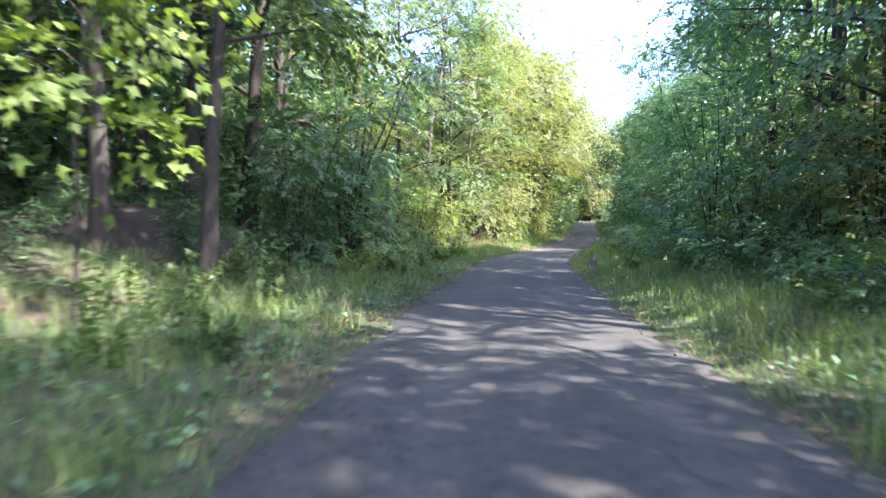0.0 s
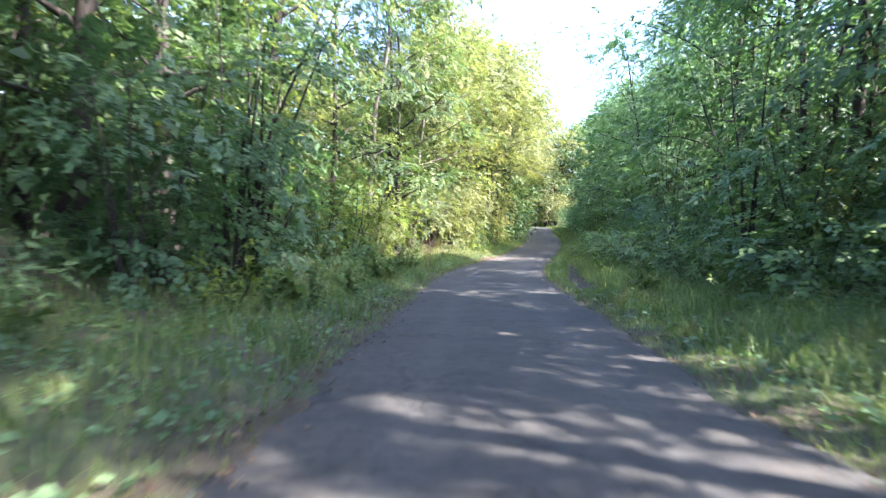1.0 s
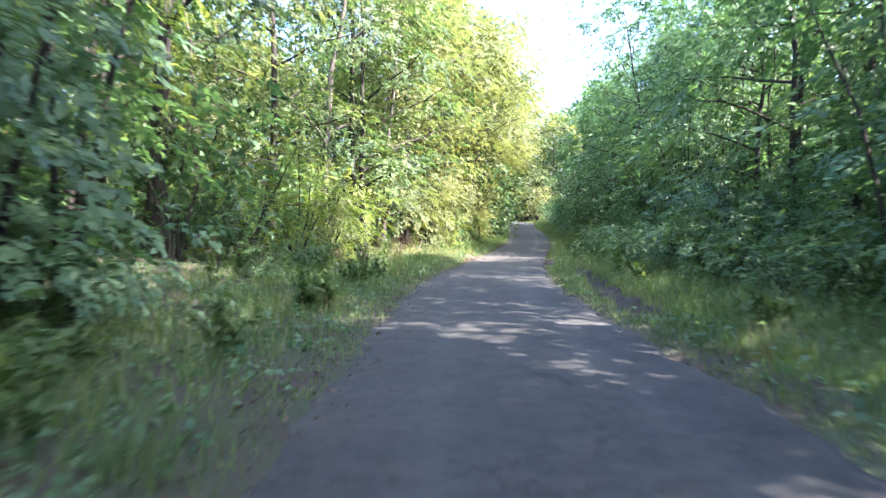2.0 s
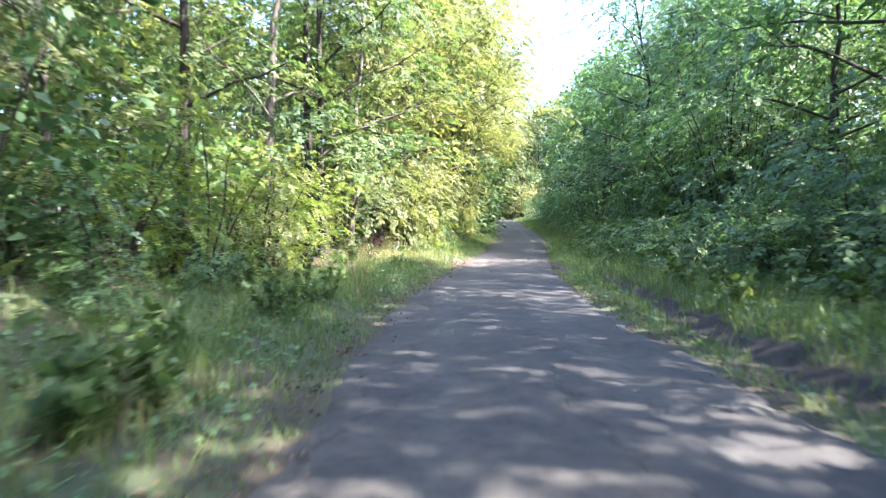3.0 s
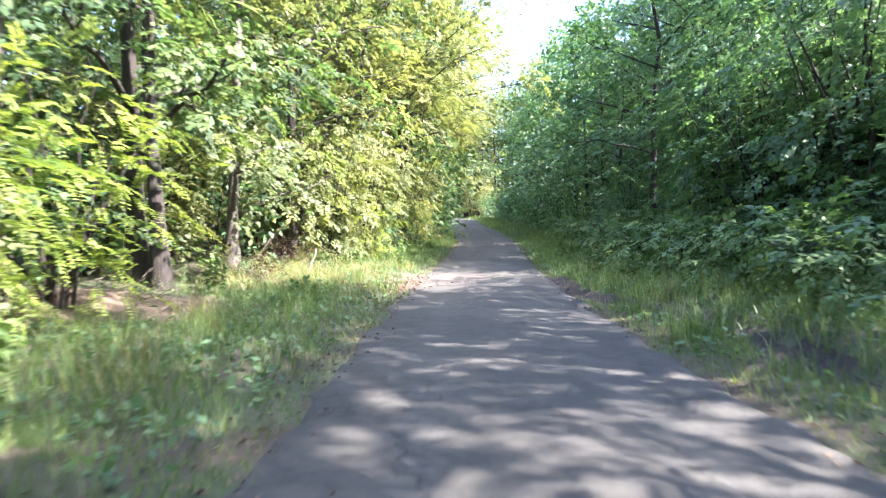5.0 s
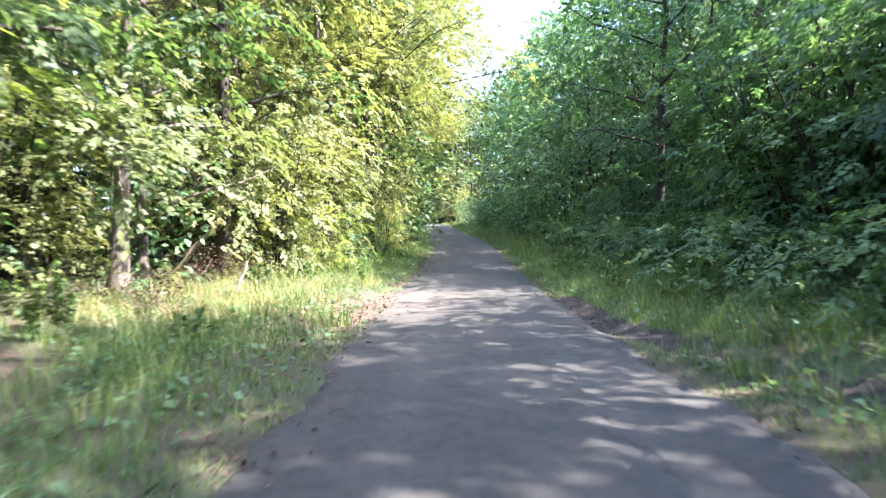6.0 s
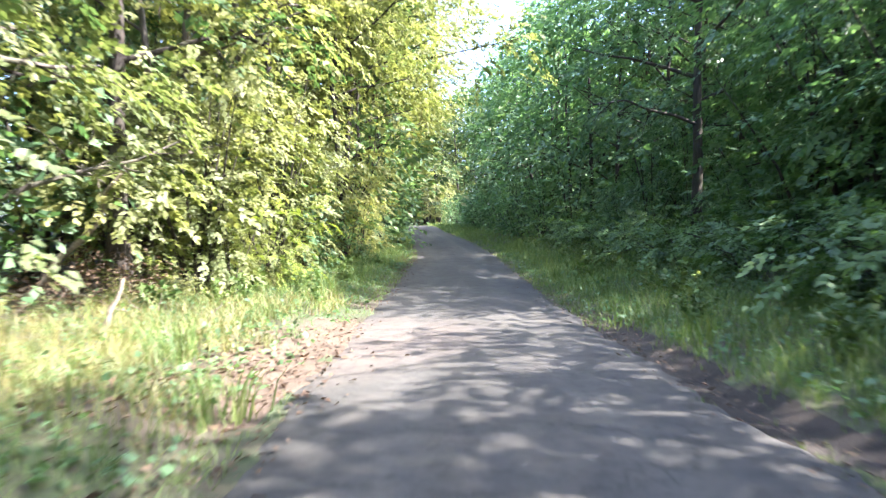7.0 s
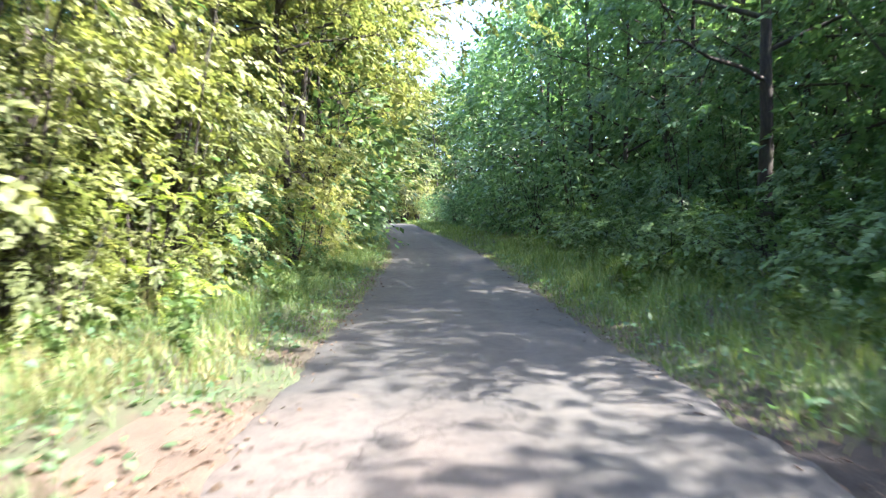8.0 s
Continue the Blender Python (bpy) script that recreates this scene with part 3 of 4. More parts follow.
def build_cover():
    """Low leafy weeds and clover between the grass blades."""
    rs = np.random.RandomState(44)
    n = 46000
    y, side = rs.uniform(0, 60, n), np.where(rs.uniform(0, 1, n) < 0.5, -1, 1)
    u = side * (HALF + 0.12 + rs.beta(1.2, 1.6, n) * 4.8)
    x = centre(y) + u
    patch = wave(x, y, 1.3, 51) + 0.5 * wave(x, y, 0.45, 52)
    keep = (patch + rs.uniform(-0.8, 0.8, n) > -0.2) & ((u < 0) | (np.abs(u - rut_line(y)) > 0.42) | (y < 20) | (y > 40)) & ((u + 5.3) ** 2 / 2.1 + (y - 34.2) ** 2 / 1.9 > 1) & ((u + 7.7) ** 2 / 4.5 + (y - 11.6) ** 2 / 3.2 > 1)
    x, y, patch = x[keep], y[keep], patch[keep]
    n = len(x)
    z = ground_z(x, y) + np.abs(rs.normal(0, 1, n)) * (0.05 + 0.05 * np.clip(patch, 0, 1.5)) + 0.01
    way = rs.normal(0, 1, (n, 3)) * np.array([1, 1, 0.35])
    up = rs.normal(0, 0.35, (n, 3)) + np.array([[0, 0, 1.0]])
    me = leaf_mesh("ground_cover", rs, np.stack([x, y, z], 1), way, up, rs.uniform(0.05, 0.12, n), 0.7, LEAF_SHRUB_FILL, False)
    tagged(new("ground_cover", me), "low green weeds and clover covering the verges", "ground cover", kind="stuff")


build_cover()


def build_litter():
    rs = np.random.RandomState(47)
    n = 12000
    y = rs.uniform(-2, 60, n)
    side = np.where(rs.uniform(0, 1, n) < 0.62, -1, 1)
    u = side * (HALF + rs.normal(0.05, 0.2, n))
    deep = rs.uniform(0, 1, n) < 0.35
    u = np.where(deep, side * rs.uniform(2.2, 9.0, n), u)
    x = centre(y) + u
    heap = slice(0, 900)
    y[heap], u[heap] = rs.normal(38.6, 1.3, 900), rs.normal(-2.7, 0.6, 900)
    x = centre(y) + u
    on = np.abs(u) < HALF
    z = np.where(on, road_z(u, y), ground_z(x, y)) + rs.uniform(0.006, 0.025, n)
    way = rs.normal(0, 1, (n, 3)) * np.array([1, 1, 0.2])
    up = rs.normal(0, 0.35, (n, 3)) + np.array([[0, 0, 1.0]])
    me = leaf_mesh("leaf_litter", rs, np.stack([x, y, z], 1), way, up, np.where(np.arange(n) < 900, 1.7, 1.0) * rs.uniform(0.025, 0.065, n), 0.6, LITTER, False)
    tagged(new("leaf_litter", me), "dry brown fallen leaves along the road edges", "leaf litter", kind="stuff")


build_litter()

# ---- trees ----
rng = random.Random(12)
OAKS = [make_tree(100 + i, h, r, lo, g, LEAF_OAK, BARK_DARK, "tall leafy oak with dark bark and spreading limbs", shoots=13, limbs=15, twigs=7, size=0.12, spread=0.46, fine=False)
        for i, (h, r, lo, g) in enumerate([(16.0, 3.0, 0.12, 0.17), (14.5, 2.7, 0.12, 0.14), (17.5, 3.2, 0.14, 0.2), (13.0, 2.6, 0.12, 0.12)])]
MAPLES = [make_tree(120 + i, h, r, lo, g, LEAF_MAPLE, BARK_PALE, "young maple with light green leaves and grey bark", shoots=17, limbs=14, twigs=7, size=0.102, spread=0.46, fine=False)
          for i, (h, r, lo, g) in enumerate([(13.5, 2.6, 0.1, 0.11), (11.0, 2.4, 0.1, 0.09), (15.5, 2.8, 0.12, 0.13)])]
LOCUSTS = [make_tree(140 + i, h, r, lo, g, LEAF_LOCUST, BARK_DARK, "slender locust tree with feathery bright green leaves", each=48, limbs=15, twigs=8, feather=True, spread=0.46)
           for i, (h, r, lo, g) in enumerate([(14.5, 2.8, 0.16, 0.12), (11.5, 2.5, 0.1, 0.09)])]
# These oaks take the lifted shrub leaf: skylit shade put into their colour.
SHADY = [make_tree(150 + i, h, r, lo, g, LEAF_SHRUB_FILL, BARK_DARK, "broad oak on the shaded side leaning over the verge", shoots=10, limbs=16, twigs=7, size=0.152, spread=0.55, fine=False)
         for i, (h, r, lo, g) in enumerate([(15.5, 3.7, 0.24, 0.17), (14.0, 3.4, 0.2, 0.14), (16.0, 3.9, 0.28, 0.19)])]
BACK = [make_tree(160 + i, h, r, lo, g, LEAF_OAK, BARK_DARK, "woodland tree with thin dark trunk behind the edge", each=20, limbs=13, twigs=5, size=0.55, spread=0.75, fine=False, split=False)
        for i, (h, r, lo, g) in enumerate([(16.0, 2.9, 0.12, 0.15), (14.0, 2.6, 0.08, 0.11), (17.5, 3.1, 0.16, 0.18)])]
INNER = [make_tree(170 + i, h, r, lo, g, LEAF_OAK, BARK_DARK, "slender oak standing just inside the wood", shoots=5, limbs=13, twigs=5, size=0.22, spread=0.62, fine=False, split=False)
         for i, (h, r, lo, g) in enumerate([(16.0, 2.9, 0.12, 0.14), (14.0, 2.6, 0.1, 0.11), (17.5, 3.1, 0.2, 0.16)])]
FAR = [make_tree(180 + i, h, r, lo, g, leaf, BARK_DARK, "distant leafy tree lining the far road", each=36, limbs=15, twigs=6, size=0.36, spread=0.68, fine=False, split=False)
       for i, (h, r, lo, g, leaf) in enumerate([(16.0, 3.5, 0.07, 0.16, LEAF_OAK), (14.0, 3.2, 0.05, 0.14, LEAF_MAPLE), (17.5, 3.7, 0.1, 0.18, LEAF_OAK)])]
# Shaded copies of FAR: the cool leaf tone stands in for shade.
FAR_SHADE = [make_tree(185 + i, h, r, lo, g, LEAF_SHRUB_FILL, BARK_DARK, "distant leafy tree in a cool green toned for its shaded side", each=30, limbs=15, twigs=6, size=0.36, spread=0.68, fine=False, split=False)
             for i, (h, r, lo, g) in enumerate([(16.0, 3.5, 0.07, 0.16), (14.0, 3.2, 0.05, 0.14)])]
# Oak in the paler maple leaf: sun on its boughs put into the colour.
ARCH = make_tree(196, 15.0, 5.4, 0.42, 0.14, LEAF_MAPLE, BARK_DARK, "wide oak whose limbs arch over the road", shoots=9, limbs=18, twigs=16, size=0.145, spread=0.52, fine=False)
LIT = make_tree(195, 3.9, 0.85, 0.58, 0.035, LEAF_LOCUST, BARK_DARK, "slim young maple with sunlit yellow-green leaves", each=22, limbs=9, twigs=4, size=0.17, spread=0.2)
BARE = make_tree(190, 15.0, 3.0, 0.3, 0.17, LEAF_OAK, BARK_DARK, "tall oak with a bare dark lower trunk", shoots=10, limbs=13, twigs=9, size=0.15, spread=0.42, fine=False)

# Made-up tree: a high crown to block sun while light passes below.
SHADE_OAK = make_tree(198, 20.5, 3.8, 0.62, 0.2, LEAF_SHRUB_FILL, BARK_DARK, "very tall oak added to cast shade, high crown over a bare trunk", shoots=7, limbs=12, twigs=8, size=0.22, spread=0.55, fine=False)


def tree_rows():
    # left edge of the wood: open near the start, then close
    for u, y in ((-6.7, 9.9), (-8.1, 13.2), (-9.4, 8.0), (-8.6, 17.0)):
        put(BARE, u, y, rng.uniform(0, 360), rng.uniform(0.8, 1.05))
    put(BARE, -5.0, 9.9, 40, 0.92)
    put(LIT, -4.5, 6.1, 0)
    # Unseen trees beside the start, added to hold sky light off the verge.
    for kind, u, y in ((OAKS[1], -6.8, -4.0), (MAPLES[0], -7.4, -0.6), (OAKS[3], -8.6, 2.6), (OAKS[0], -10.5, 5.0)):
        put(kind, u, y, rng.uniform(0, 360), 1.0)
    for kind, u, y in ((OAKS[2], -7.4, 25.0), (OAKS[1], -5.9, 36.5), (OAKS[0], -6.2, 44.5), (MAPLES[2], -5.6, 53.5)):
        put(kind, u, y, rng.uniform(0, 360), 1.08)
    y = 13.0
    while y < 60:
        kind = rng.choice(OAKS + OAKS + LOCUSTS[:1] if y < 24 else OAKS + OAKS + MAPLES + LOCUSTS if y < 31 else OAKS[:2] + MAPLES + MAPLES)
        put(kind, -6.0 - (1.2 if 19 < y < 30 else 0.0) - rng.uniform(0, 1.6), y, rng.uniform(0, 360), rng.uniform(0.92, 1.12) * (1.0 + 0.25 * float(ease(30, 38, y))))
        y += rng.uniform(2.4, 3.4)
    for u, y in ((-4.9, 49.0), (-4.0, 53.2), (-4.6, 57.0), (-4.2, 62.0), (-3.9, 68.0), (-4.2, 74.0), (-4.5, 90.0)):
        put(ARCH, u, y, rng.uniform(0, 360), rng.uniform(0.95, 1.1))
    rng.seed(71)
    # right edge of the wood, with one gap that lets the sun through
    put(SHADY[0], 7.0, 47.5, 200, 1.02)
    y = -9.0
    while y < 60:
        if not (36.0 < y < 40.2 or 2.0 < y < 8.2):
            # Sizes, also of unseen trees near the start, shape where shade falls.
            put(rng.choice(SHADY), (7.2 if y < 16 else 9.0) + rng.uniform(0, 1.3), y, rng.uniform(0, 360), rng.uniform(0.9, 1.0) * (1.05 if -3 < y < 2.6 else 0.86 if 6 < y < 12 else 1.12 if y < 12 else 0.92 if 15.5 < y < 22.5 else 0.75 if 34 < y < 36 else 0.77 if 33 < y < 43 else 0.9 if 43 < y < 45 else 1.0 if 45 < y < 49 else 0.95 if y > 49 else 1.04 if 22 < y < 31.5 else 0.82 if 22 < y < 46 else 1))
        y += rng.uniform(1.8, 2.5) if y < 10 else rng.uniform(2.3, 3.3)
    # Added tall oaks, mostly out of view, holding sun off the left bank.
    for u, y, k in ((7.7, 6.0, 1.0), (7.5, 8.2, 0.93), (10.6, 6.4, 0.95), (8.6, 10.4, 0.85)):
        put(SHADE_OAK, u, y, rng.uniform(0, 360), k * rng.uniform(0.98, 1.06))
    # More added crowns, sized so their shade falls on bank and verge.
    for u, y, k in ((8.2, 5.2, 1.2), (10.0, 4.6, 1.1), (8.8, 17.2, 0.98), (8.9, 20.0, 0.92), (9.4, 18.6, 0.96), (8.8, 22.2, 0.76), (9.6, 26.4, 0.72), (9.4, 29.2, 0.72)):
        put(SHADE_OAK, u, y, rng.uniform(0, 360), k)
    put(SHADE_OAK, 9.2, 14.4, 130, 0.74)
    # Added behind the right edge to shade the road and close the sky.
    for y, k in ((39.6, 0.7), (42.0, 0.73), (44.6, 0.84), (55.5, 0.95), (61.0, 0.95)):
        put(SHADE_OAK, 11.6 + rng.uniform(-0.5, 0.5), y, rng.uniform(0, 360), k)
    # Added second row, partly behind the start, to thicken the shade.
    for y, k in ((-12, 1.1), (-8.5, 1.1), (-5.5, 1.1), (8.8, 1.12)):
        put(rng.choice(SHADY), 10.4 + rng.uniform(-0.2, 0.5), y, rng.uniform(0, 360), k)
    y = 10.0
    while y < 60:
        if not 35.0 < y < 39.0:
            put(rng.choice(INNER), (9.6 if y < 16 else 13.0) + rng.uniform(-0.6, 0.8), y, rng.uniform(0, 360), rng.uniform(0.68, 0.8) * (1.1 if 14 < y < 34 or y > 41 else 1.0))
        y += rng.uniform(2.2, 3.0)
    rng.seed(32)
    y = -6.0
    while y < 32:
        put(rng.choice(INNER), -14.5 + rng.uniform(-1.5, 1.5), y, rng.uniform(0, 360), rng.uniform(0.7, 0.9))
        y += rng.uniform(2.6, 3.6)
    # deeper rows
    for side, start in ((-1, 9.8), (1, 11.5)):
        for row in range(2 if side > 0 else 3):
            y = -9.0 + rng.uniform(0, 3)
            while y < 70:
                if not (side > 0 and 34.5 < y < 38.5 and row < 1):
                    (put if row == 0 else put_deep)(rng.choice(INNER if row == 0 else BACK), side * (start + row * 3.8 + rng.uniform(-1.2, 1.2)), y, rng.uniform(0, 360), rng.uniform(0.8, 1.0) * (0.78 if side > 0 and 8 < y < 45 else 1))
                y += rng.uniform(3.4, 5.0)
        y = -10.0
        while y < 80:
            put_deep(rng.choice(BACK), side * (23 + rng.uniform(-1.5, 2.5)), y, rng.uniform(0, 360), rng.uniform(0.8, 1.0))
            y += rng.uniform(3.4, 4.6)
    # along the far climb
    for side in (-1, 1):
        for row in range(2):
            y = 60.0 + rng.uniform(0, 2)
            while y < 128:
                if side < 0 or not 103 < y < 120:
                    (put if y < 92 else put_deep)(rng.choice(BACK if y > 92 else FAR if side < 0 else FAR_SHADE), side * ((8.4 if side > 0 else 4.8) + row * 4.0 + rng.uniform(0, 1.2)), y, rng.uniform(0, 360), rng.uniform(0.95, 1.2) * (0.85 if side > 0 and row else 1.0))
                y += rng.uniform(3.2, 4.6)
    for row in range(3):
        for i in range(9):
            y = 119 + 5 * row + rng.uniform(-1.5, 1.5)
            put(rng.choice(FAR), 13 + 3.4 * i + 1.7 * (row % 2) + rng.uniform(-0.8, 0.8) - float(centre(y)), y, rng.uniform(0, 360), rng.uniform(1.0, 1.2))


tree_rows()


def outer_rows():
    """The wood goes on away from the road."""
    r = random.Random(77)
    for side, u in ((1, 27.0), (-1, 28.0)):
        y = -8.0 + r.uniform(0, 3)
        while y < 76:
            put_deep(r.choice(BACK), side * (u + r.uniform(-1.5, 1.5)), y, r.uniform(0, 360), r.uniform(0.75, 1.0))
            y += r.uniform(4.5, 6.5)
    for u, start in ((19.0, 48.0), (17.4, 62.0)):
        y = start
        while y < 100:
            put_deep(r.choice(BACK), u + r.uniform(-1.2, 1.2), y, r.uniform(0, 360), r.uniform(0.8, 0.95))
            y += r.uniform(2.4, 3.4)


outer_rows()
build_deep_wood()

SHRUBS = [make_shrub(200 + i, h, w, LEAF_SHRUB_FILL, "dense dark green bush at the wood's edge", stems=7, shoots=6, size=0.105, spread=0.27, fine=False)
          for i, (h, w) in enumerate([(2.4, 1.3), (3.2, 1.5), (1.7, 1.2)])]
SAPLINGS = [make_shrub(220 + i, h, w, LEAF_MAPLE, "leafy light green sapling thicket at the wood's edge", stems=8, shoots=9, size=0.098, spread=0.34, fine=False, name="sapling")
            for i, (h, w) in enumerate([(4.6, 1.5), (6.0, 1.9), (3.4, 1.3)])]
# Shaded twins of SAPLINGS; the cooler leaf colour carries the shade.
HEDGES = [make_shrub(225 + i, h, w, LEAF_SHRUB_FILL, "tall thicket in a cool green toned for shade", stems=6, shoots=9, size=0.125, spread=0.38, fine=False, name="sapling")
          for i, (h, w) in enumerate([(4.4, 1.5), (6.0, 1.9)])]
THICKETS = [make_shrub(230 + i, h, w, LEAF_SHRUB_FILL, "shady thicket under the woodland trees", stems=6, each=16, size=0.24, spread=0.4, fine=False)
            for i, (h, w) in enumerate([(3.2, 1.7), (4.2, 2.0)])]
FEATHERS = [make_shrub(240 + i, h, w, LEAF_LOCUST, "young locust with bright feathery leaves", stems=7, each=60, feather=True, spread=0.34, name="sapling")
            for i, (h, w) in enumerate([(3.4, 1.6), (2.4, 1.4)])]


BRAMBLES = [make_shrub(260 + i, h, w, LEAF_BRAMBLE, "low sprawling bramble mound on the shaded verge", stems=6, shoots=4, size=0.086, spread=0.22, fine=False, name="bramble")
            for i, (h, w) in enumerate([(1.0, 1.0), (1.35, 1.1), (0.75, 0.9)])]
WITHERED = make_shrub(250, 1.3, 0.8, LITTER, "withered bush with dry brown leaves", stems=5, each=14, size=0.1, spread=0.2, fine=False)


def open_ground(u, y):
    """Clear spots on the left bank: the heap of sticks, and the sunny straw below the dead branch."""
    return u < 0 and (30.8 < y < 37.6 and u > -7.6 or 38.0 < y < 44.3 and u > -6.6 or 19.5 < y < 30.0)


def set_back(y):
    """The edge stands further back round the dead branch."""
    return 1.8 * float(ease(35.6, 36.4, y) - ease(43.6, 44.6, y))


def shrub_rows():
    rng.seed(33)
    y = 14.0
    while y < 60:
        if not open_ground(-5, y):
            # Cooler-leaved thickets before y 20: shade there put into the colour.
            put(rng.choice(HEDGES if y < 20 else SAPLINGS + SAPLINGS + FEATHERS[:1]), -4.5 - set_back(y) - rng.uniform(0, 0.9), y, rng.uniform(0, 360), rng.uniform(0.75, 1.15))
        y += rng.uniform(1.1, 1.8)
    # low growth at the foot of the sunny edge
    y = 37.6
    while y < 60:
        put(rng.choice((SAPLINGS[2], SAPLINGS[0], SHRUBS[2], FEATHERS[1])), -4.3 - 0.6 * set_back(y) - rng.uniform(0, 0.7), y, rng.uniform(0, 360), rng.uniform(0.3, 0.5) * (0.45 if y < 44.3 else 1.0))
        y += rng.uniform(0.8, 1.4)
    # a second row of saplings behind the dead branch
    y = 38.2
    while y < 54:
        put(SAPLINGS[rng.choice((0, 1))], (-7.0 if y > 44.6 else -8.7) + rng.uniform(-0.4, 0.5), y, rng.uniform(0, 360), rng.uniform(0.85, 1.1))
        y += rng.uniform(1.0, 1.6)
    # a taller hedge of saplings on the shaded side of the sunny patch
    for y in (34.6, 35.8, 36.9, 38.1, 39.2, 40.4, 41.5, 42.6):
        put(HEDGES[1], 7.6 + rng.uniform(-0.3, 0.4), y, rng.uniform(0, 360), rng.uniform(1.0, 1.15))
        put(HEDGES[1], 8.8 + rng.uniform(-0.3, 0.4), y + 0.5, rng.uniform(0, 360), rng.uniform(0.95, 1.15))
    # leafy growth that joins the bank to the trees on the shaded side
    y = 15.0
    while y < 60:
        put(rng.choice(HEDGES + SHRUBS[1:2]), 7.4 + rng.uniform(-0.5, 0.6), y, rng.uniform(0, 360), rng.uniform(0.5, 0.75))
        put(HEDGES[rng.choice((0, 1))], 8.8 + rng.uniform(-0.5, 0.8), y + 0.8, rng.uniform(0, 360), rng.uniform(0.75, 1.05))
        y += rng.uniform(1.5, 2.2)
    # the bank of brambles between the grass and the trees
    for row in range(3):
        y = 2.0 + rng.uniform(0, 1)
        while y < 60:
            if not (rut_line(y) > 2.6 and row == 0):
                put(BRAMBLES[(1, 0, 1)[row] if rng.random() < 0.6 else 2], (4.5, 5.3, 6.2)[row] + rng.uniform(-0.35, 0.35) + (0.3 if y < 12 else 0), y, rng.uniform(0, 360), (0.6, 0.95, 1.25)[row] * rng.uniform(0.7, 1.35))
            y += rng.uniform(0.9, 1.5) + (0.5 if row == 0 else 0)
    # low dark bushes on the bank near the bare trunks
    for u, y in ((-4.8, 9.0), (-5.6, 10.6), (-5.0, 12.0), (-6.4, 7.6), (-7.6, 9.4), (-6.6, 12.6), (-7.2, 6.0), (-8.3, 11.0), (-4.5, 10.8)):
        put(rng.choice(SHRUBS), u, y, rng.uniform(0, 360), rng.uniform(0.3, 0.5))
    # the dark bushy bank at the foot of the bare trunks
    for i in range(30):
        put(SHRUBS[i % 3], -5.8 - 4.2 * rng.random(), 10.6 + 3.2 * rng.random(), rng.uniform(0, 360), rng.uniform(0.25, 0.45))
    # thick growth that closes the wood behind the bare trunks
    for i in range(26):
        put(THICKETS[i % 2], -13.5 - 6.0 * rng.random(), 5.0 + 1.1 * i, rng.uniform(0, 360), rng.uniform(1.0, 1.4))
    for side, edge, kinds in ((-1, 4.2, SHRUBS + SHRUBS + SAPLINGS[2:] + FEATHERS), (1, 6.3, SHRUBS[:2] + HEDGES + HEDGES + SAPLINGS[:1])):
        for row in range(2):
            y = -1.0 + rng.uniform(0, 1)
            while y < 60:
                if (side > 0 or y > 13 - row * 1.5) and rng.random() < 0.86 and not open_ground(side * 5, y):
                    put(rng.choice(SHRUBS if side > 0 and y > 20 or side > 0 and 2 < y < 7 else kinds), side * (edge + (set_back(y) if side < 0 else 0) + row * 1.5 + rng.uniform(-0.5, 0.8)), y, rng.uniform(0, 360), rng.uniform(0.55, 1.25))
                y += rng.uniform(1.5, 2.5) + 0.4 * row
    for side in (-1, 1):
        y = 60.0
        while y < 125:
            put(rng.choice(THICKETS * 3), side * ((5.4 if side > 0 else 4.2) + rng.uniform(-0.4, 1.0)), y, rng.uniform(0, 360), rng.uniform(0.9, 1.3) * (0.75 if side > 0 else 1.0))
            y += rng.uniform(1.8, 2.8)
    for side, edge in ((-1, 7.6), (1, 10.0)):
        for row in range(2):
            y = -6.0 + rng.uniform(0, 2)
            while y < 84:
                if side > 0 or y > 12 or row > 0:
                    put(rng.choice(THICKETS), side * (edge + row * 4.5 + rng.uniform(-1, 1.5)), y, rng.uniform(0, 360), rng.uniform(0.6, 1.2))
                y += rng.uniform(2.2, 3.6)
    for u, y in ((2.6, 114), (3.4, 116), (4.4, 114.5), (5.6, 116.5), (3.8, 118.5), (7.0, 115.5), (8.2, 117.5)):
        put(rng.choice(SAPLINGS[:2]), u, y, rng.uniform(0, 360), 1.2)
    for u in (2.6, 3.6, 4.8, 6.0, 7.2, 8.6, 10.0):
        put(rng.choice(SHRUBS), u, 119 + rng.uniform(0, 3), rng.uniform(0, 360), 1.2)
    for u, y, k in ((-5.4, 25.3, 0.7), (-5.5, 31.6, 0.9), (-6.2, 19.0, 0.8), (-4.9, 38.4, 0.7), (-5.4, 39.6, 0.8), (-6.0, 42.4, 0.7), (-6.2, 44.0, 1.1), (-5.8, 44.4, 0.9), (-6.7, 43.4, 1.0)):
        put(WITHERED, u, y, rng.uniform(0, 360), k)
    # bright young locusts standing out from the edge
    for u, y, k in ((-5.5, 28.3, 0), (-6.3, 29.4, 1), (-6.2, 26.9, 0), (-5.5, 31.0, 0), (-5.9, 32.3, 0), (-5.6, 33.4, 0), (-6.9, 32.6, 0)):
        put(FEATHERS[k], u, y, rng.uniform(0, 360), 1.25)
    for u, y, k in ((-4.6, 23.6, 0), (-4.4, 25.2, 2), (-4.7, 26.6, 0), (-4.5, 28.0, 2), (-5.2, 29.2, 0), (-5.9, 25.8, 1), (-6.0, 27.8, 1)):
        put(SHRUBS[k], u, y, rng.uniform(0, 360), rng.uniform(0.75, 0.95))


shrub_rows()

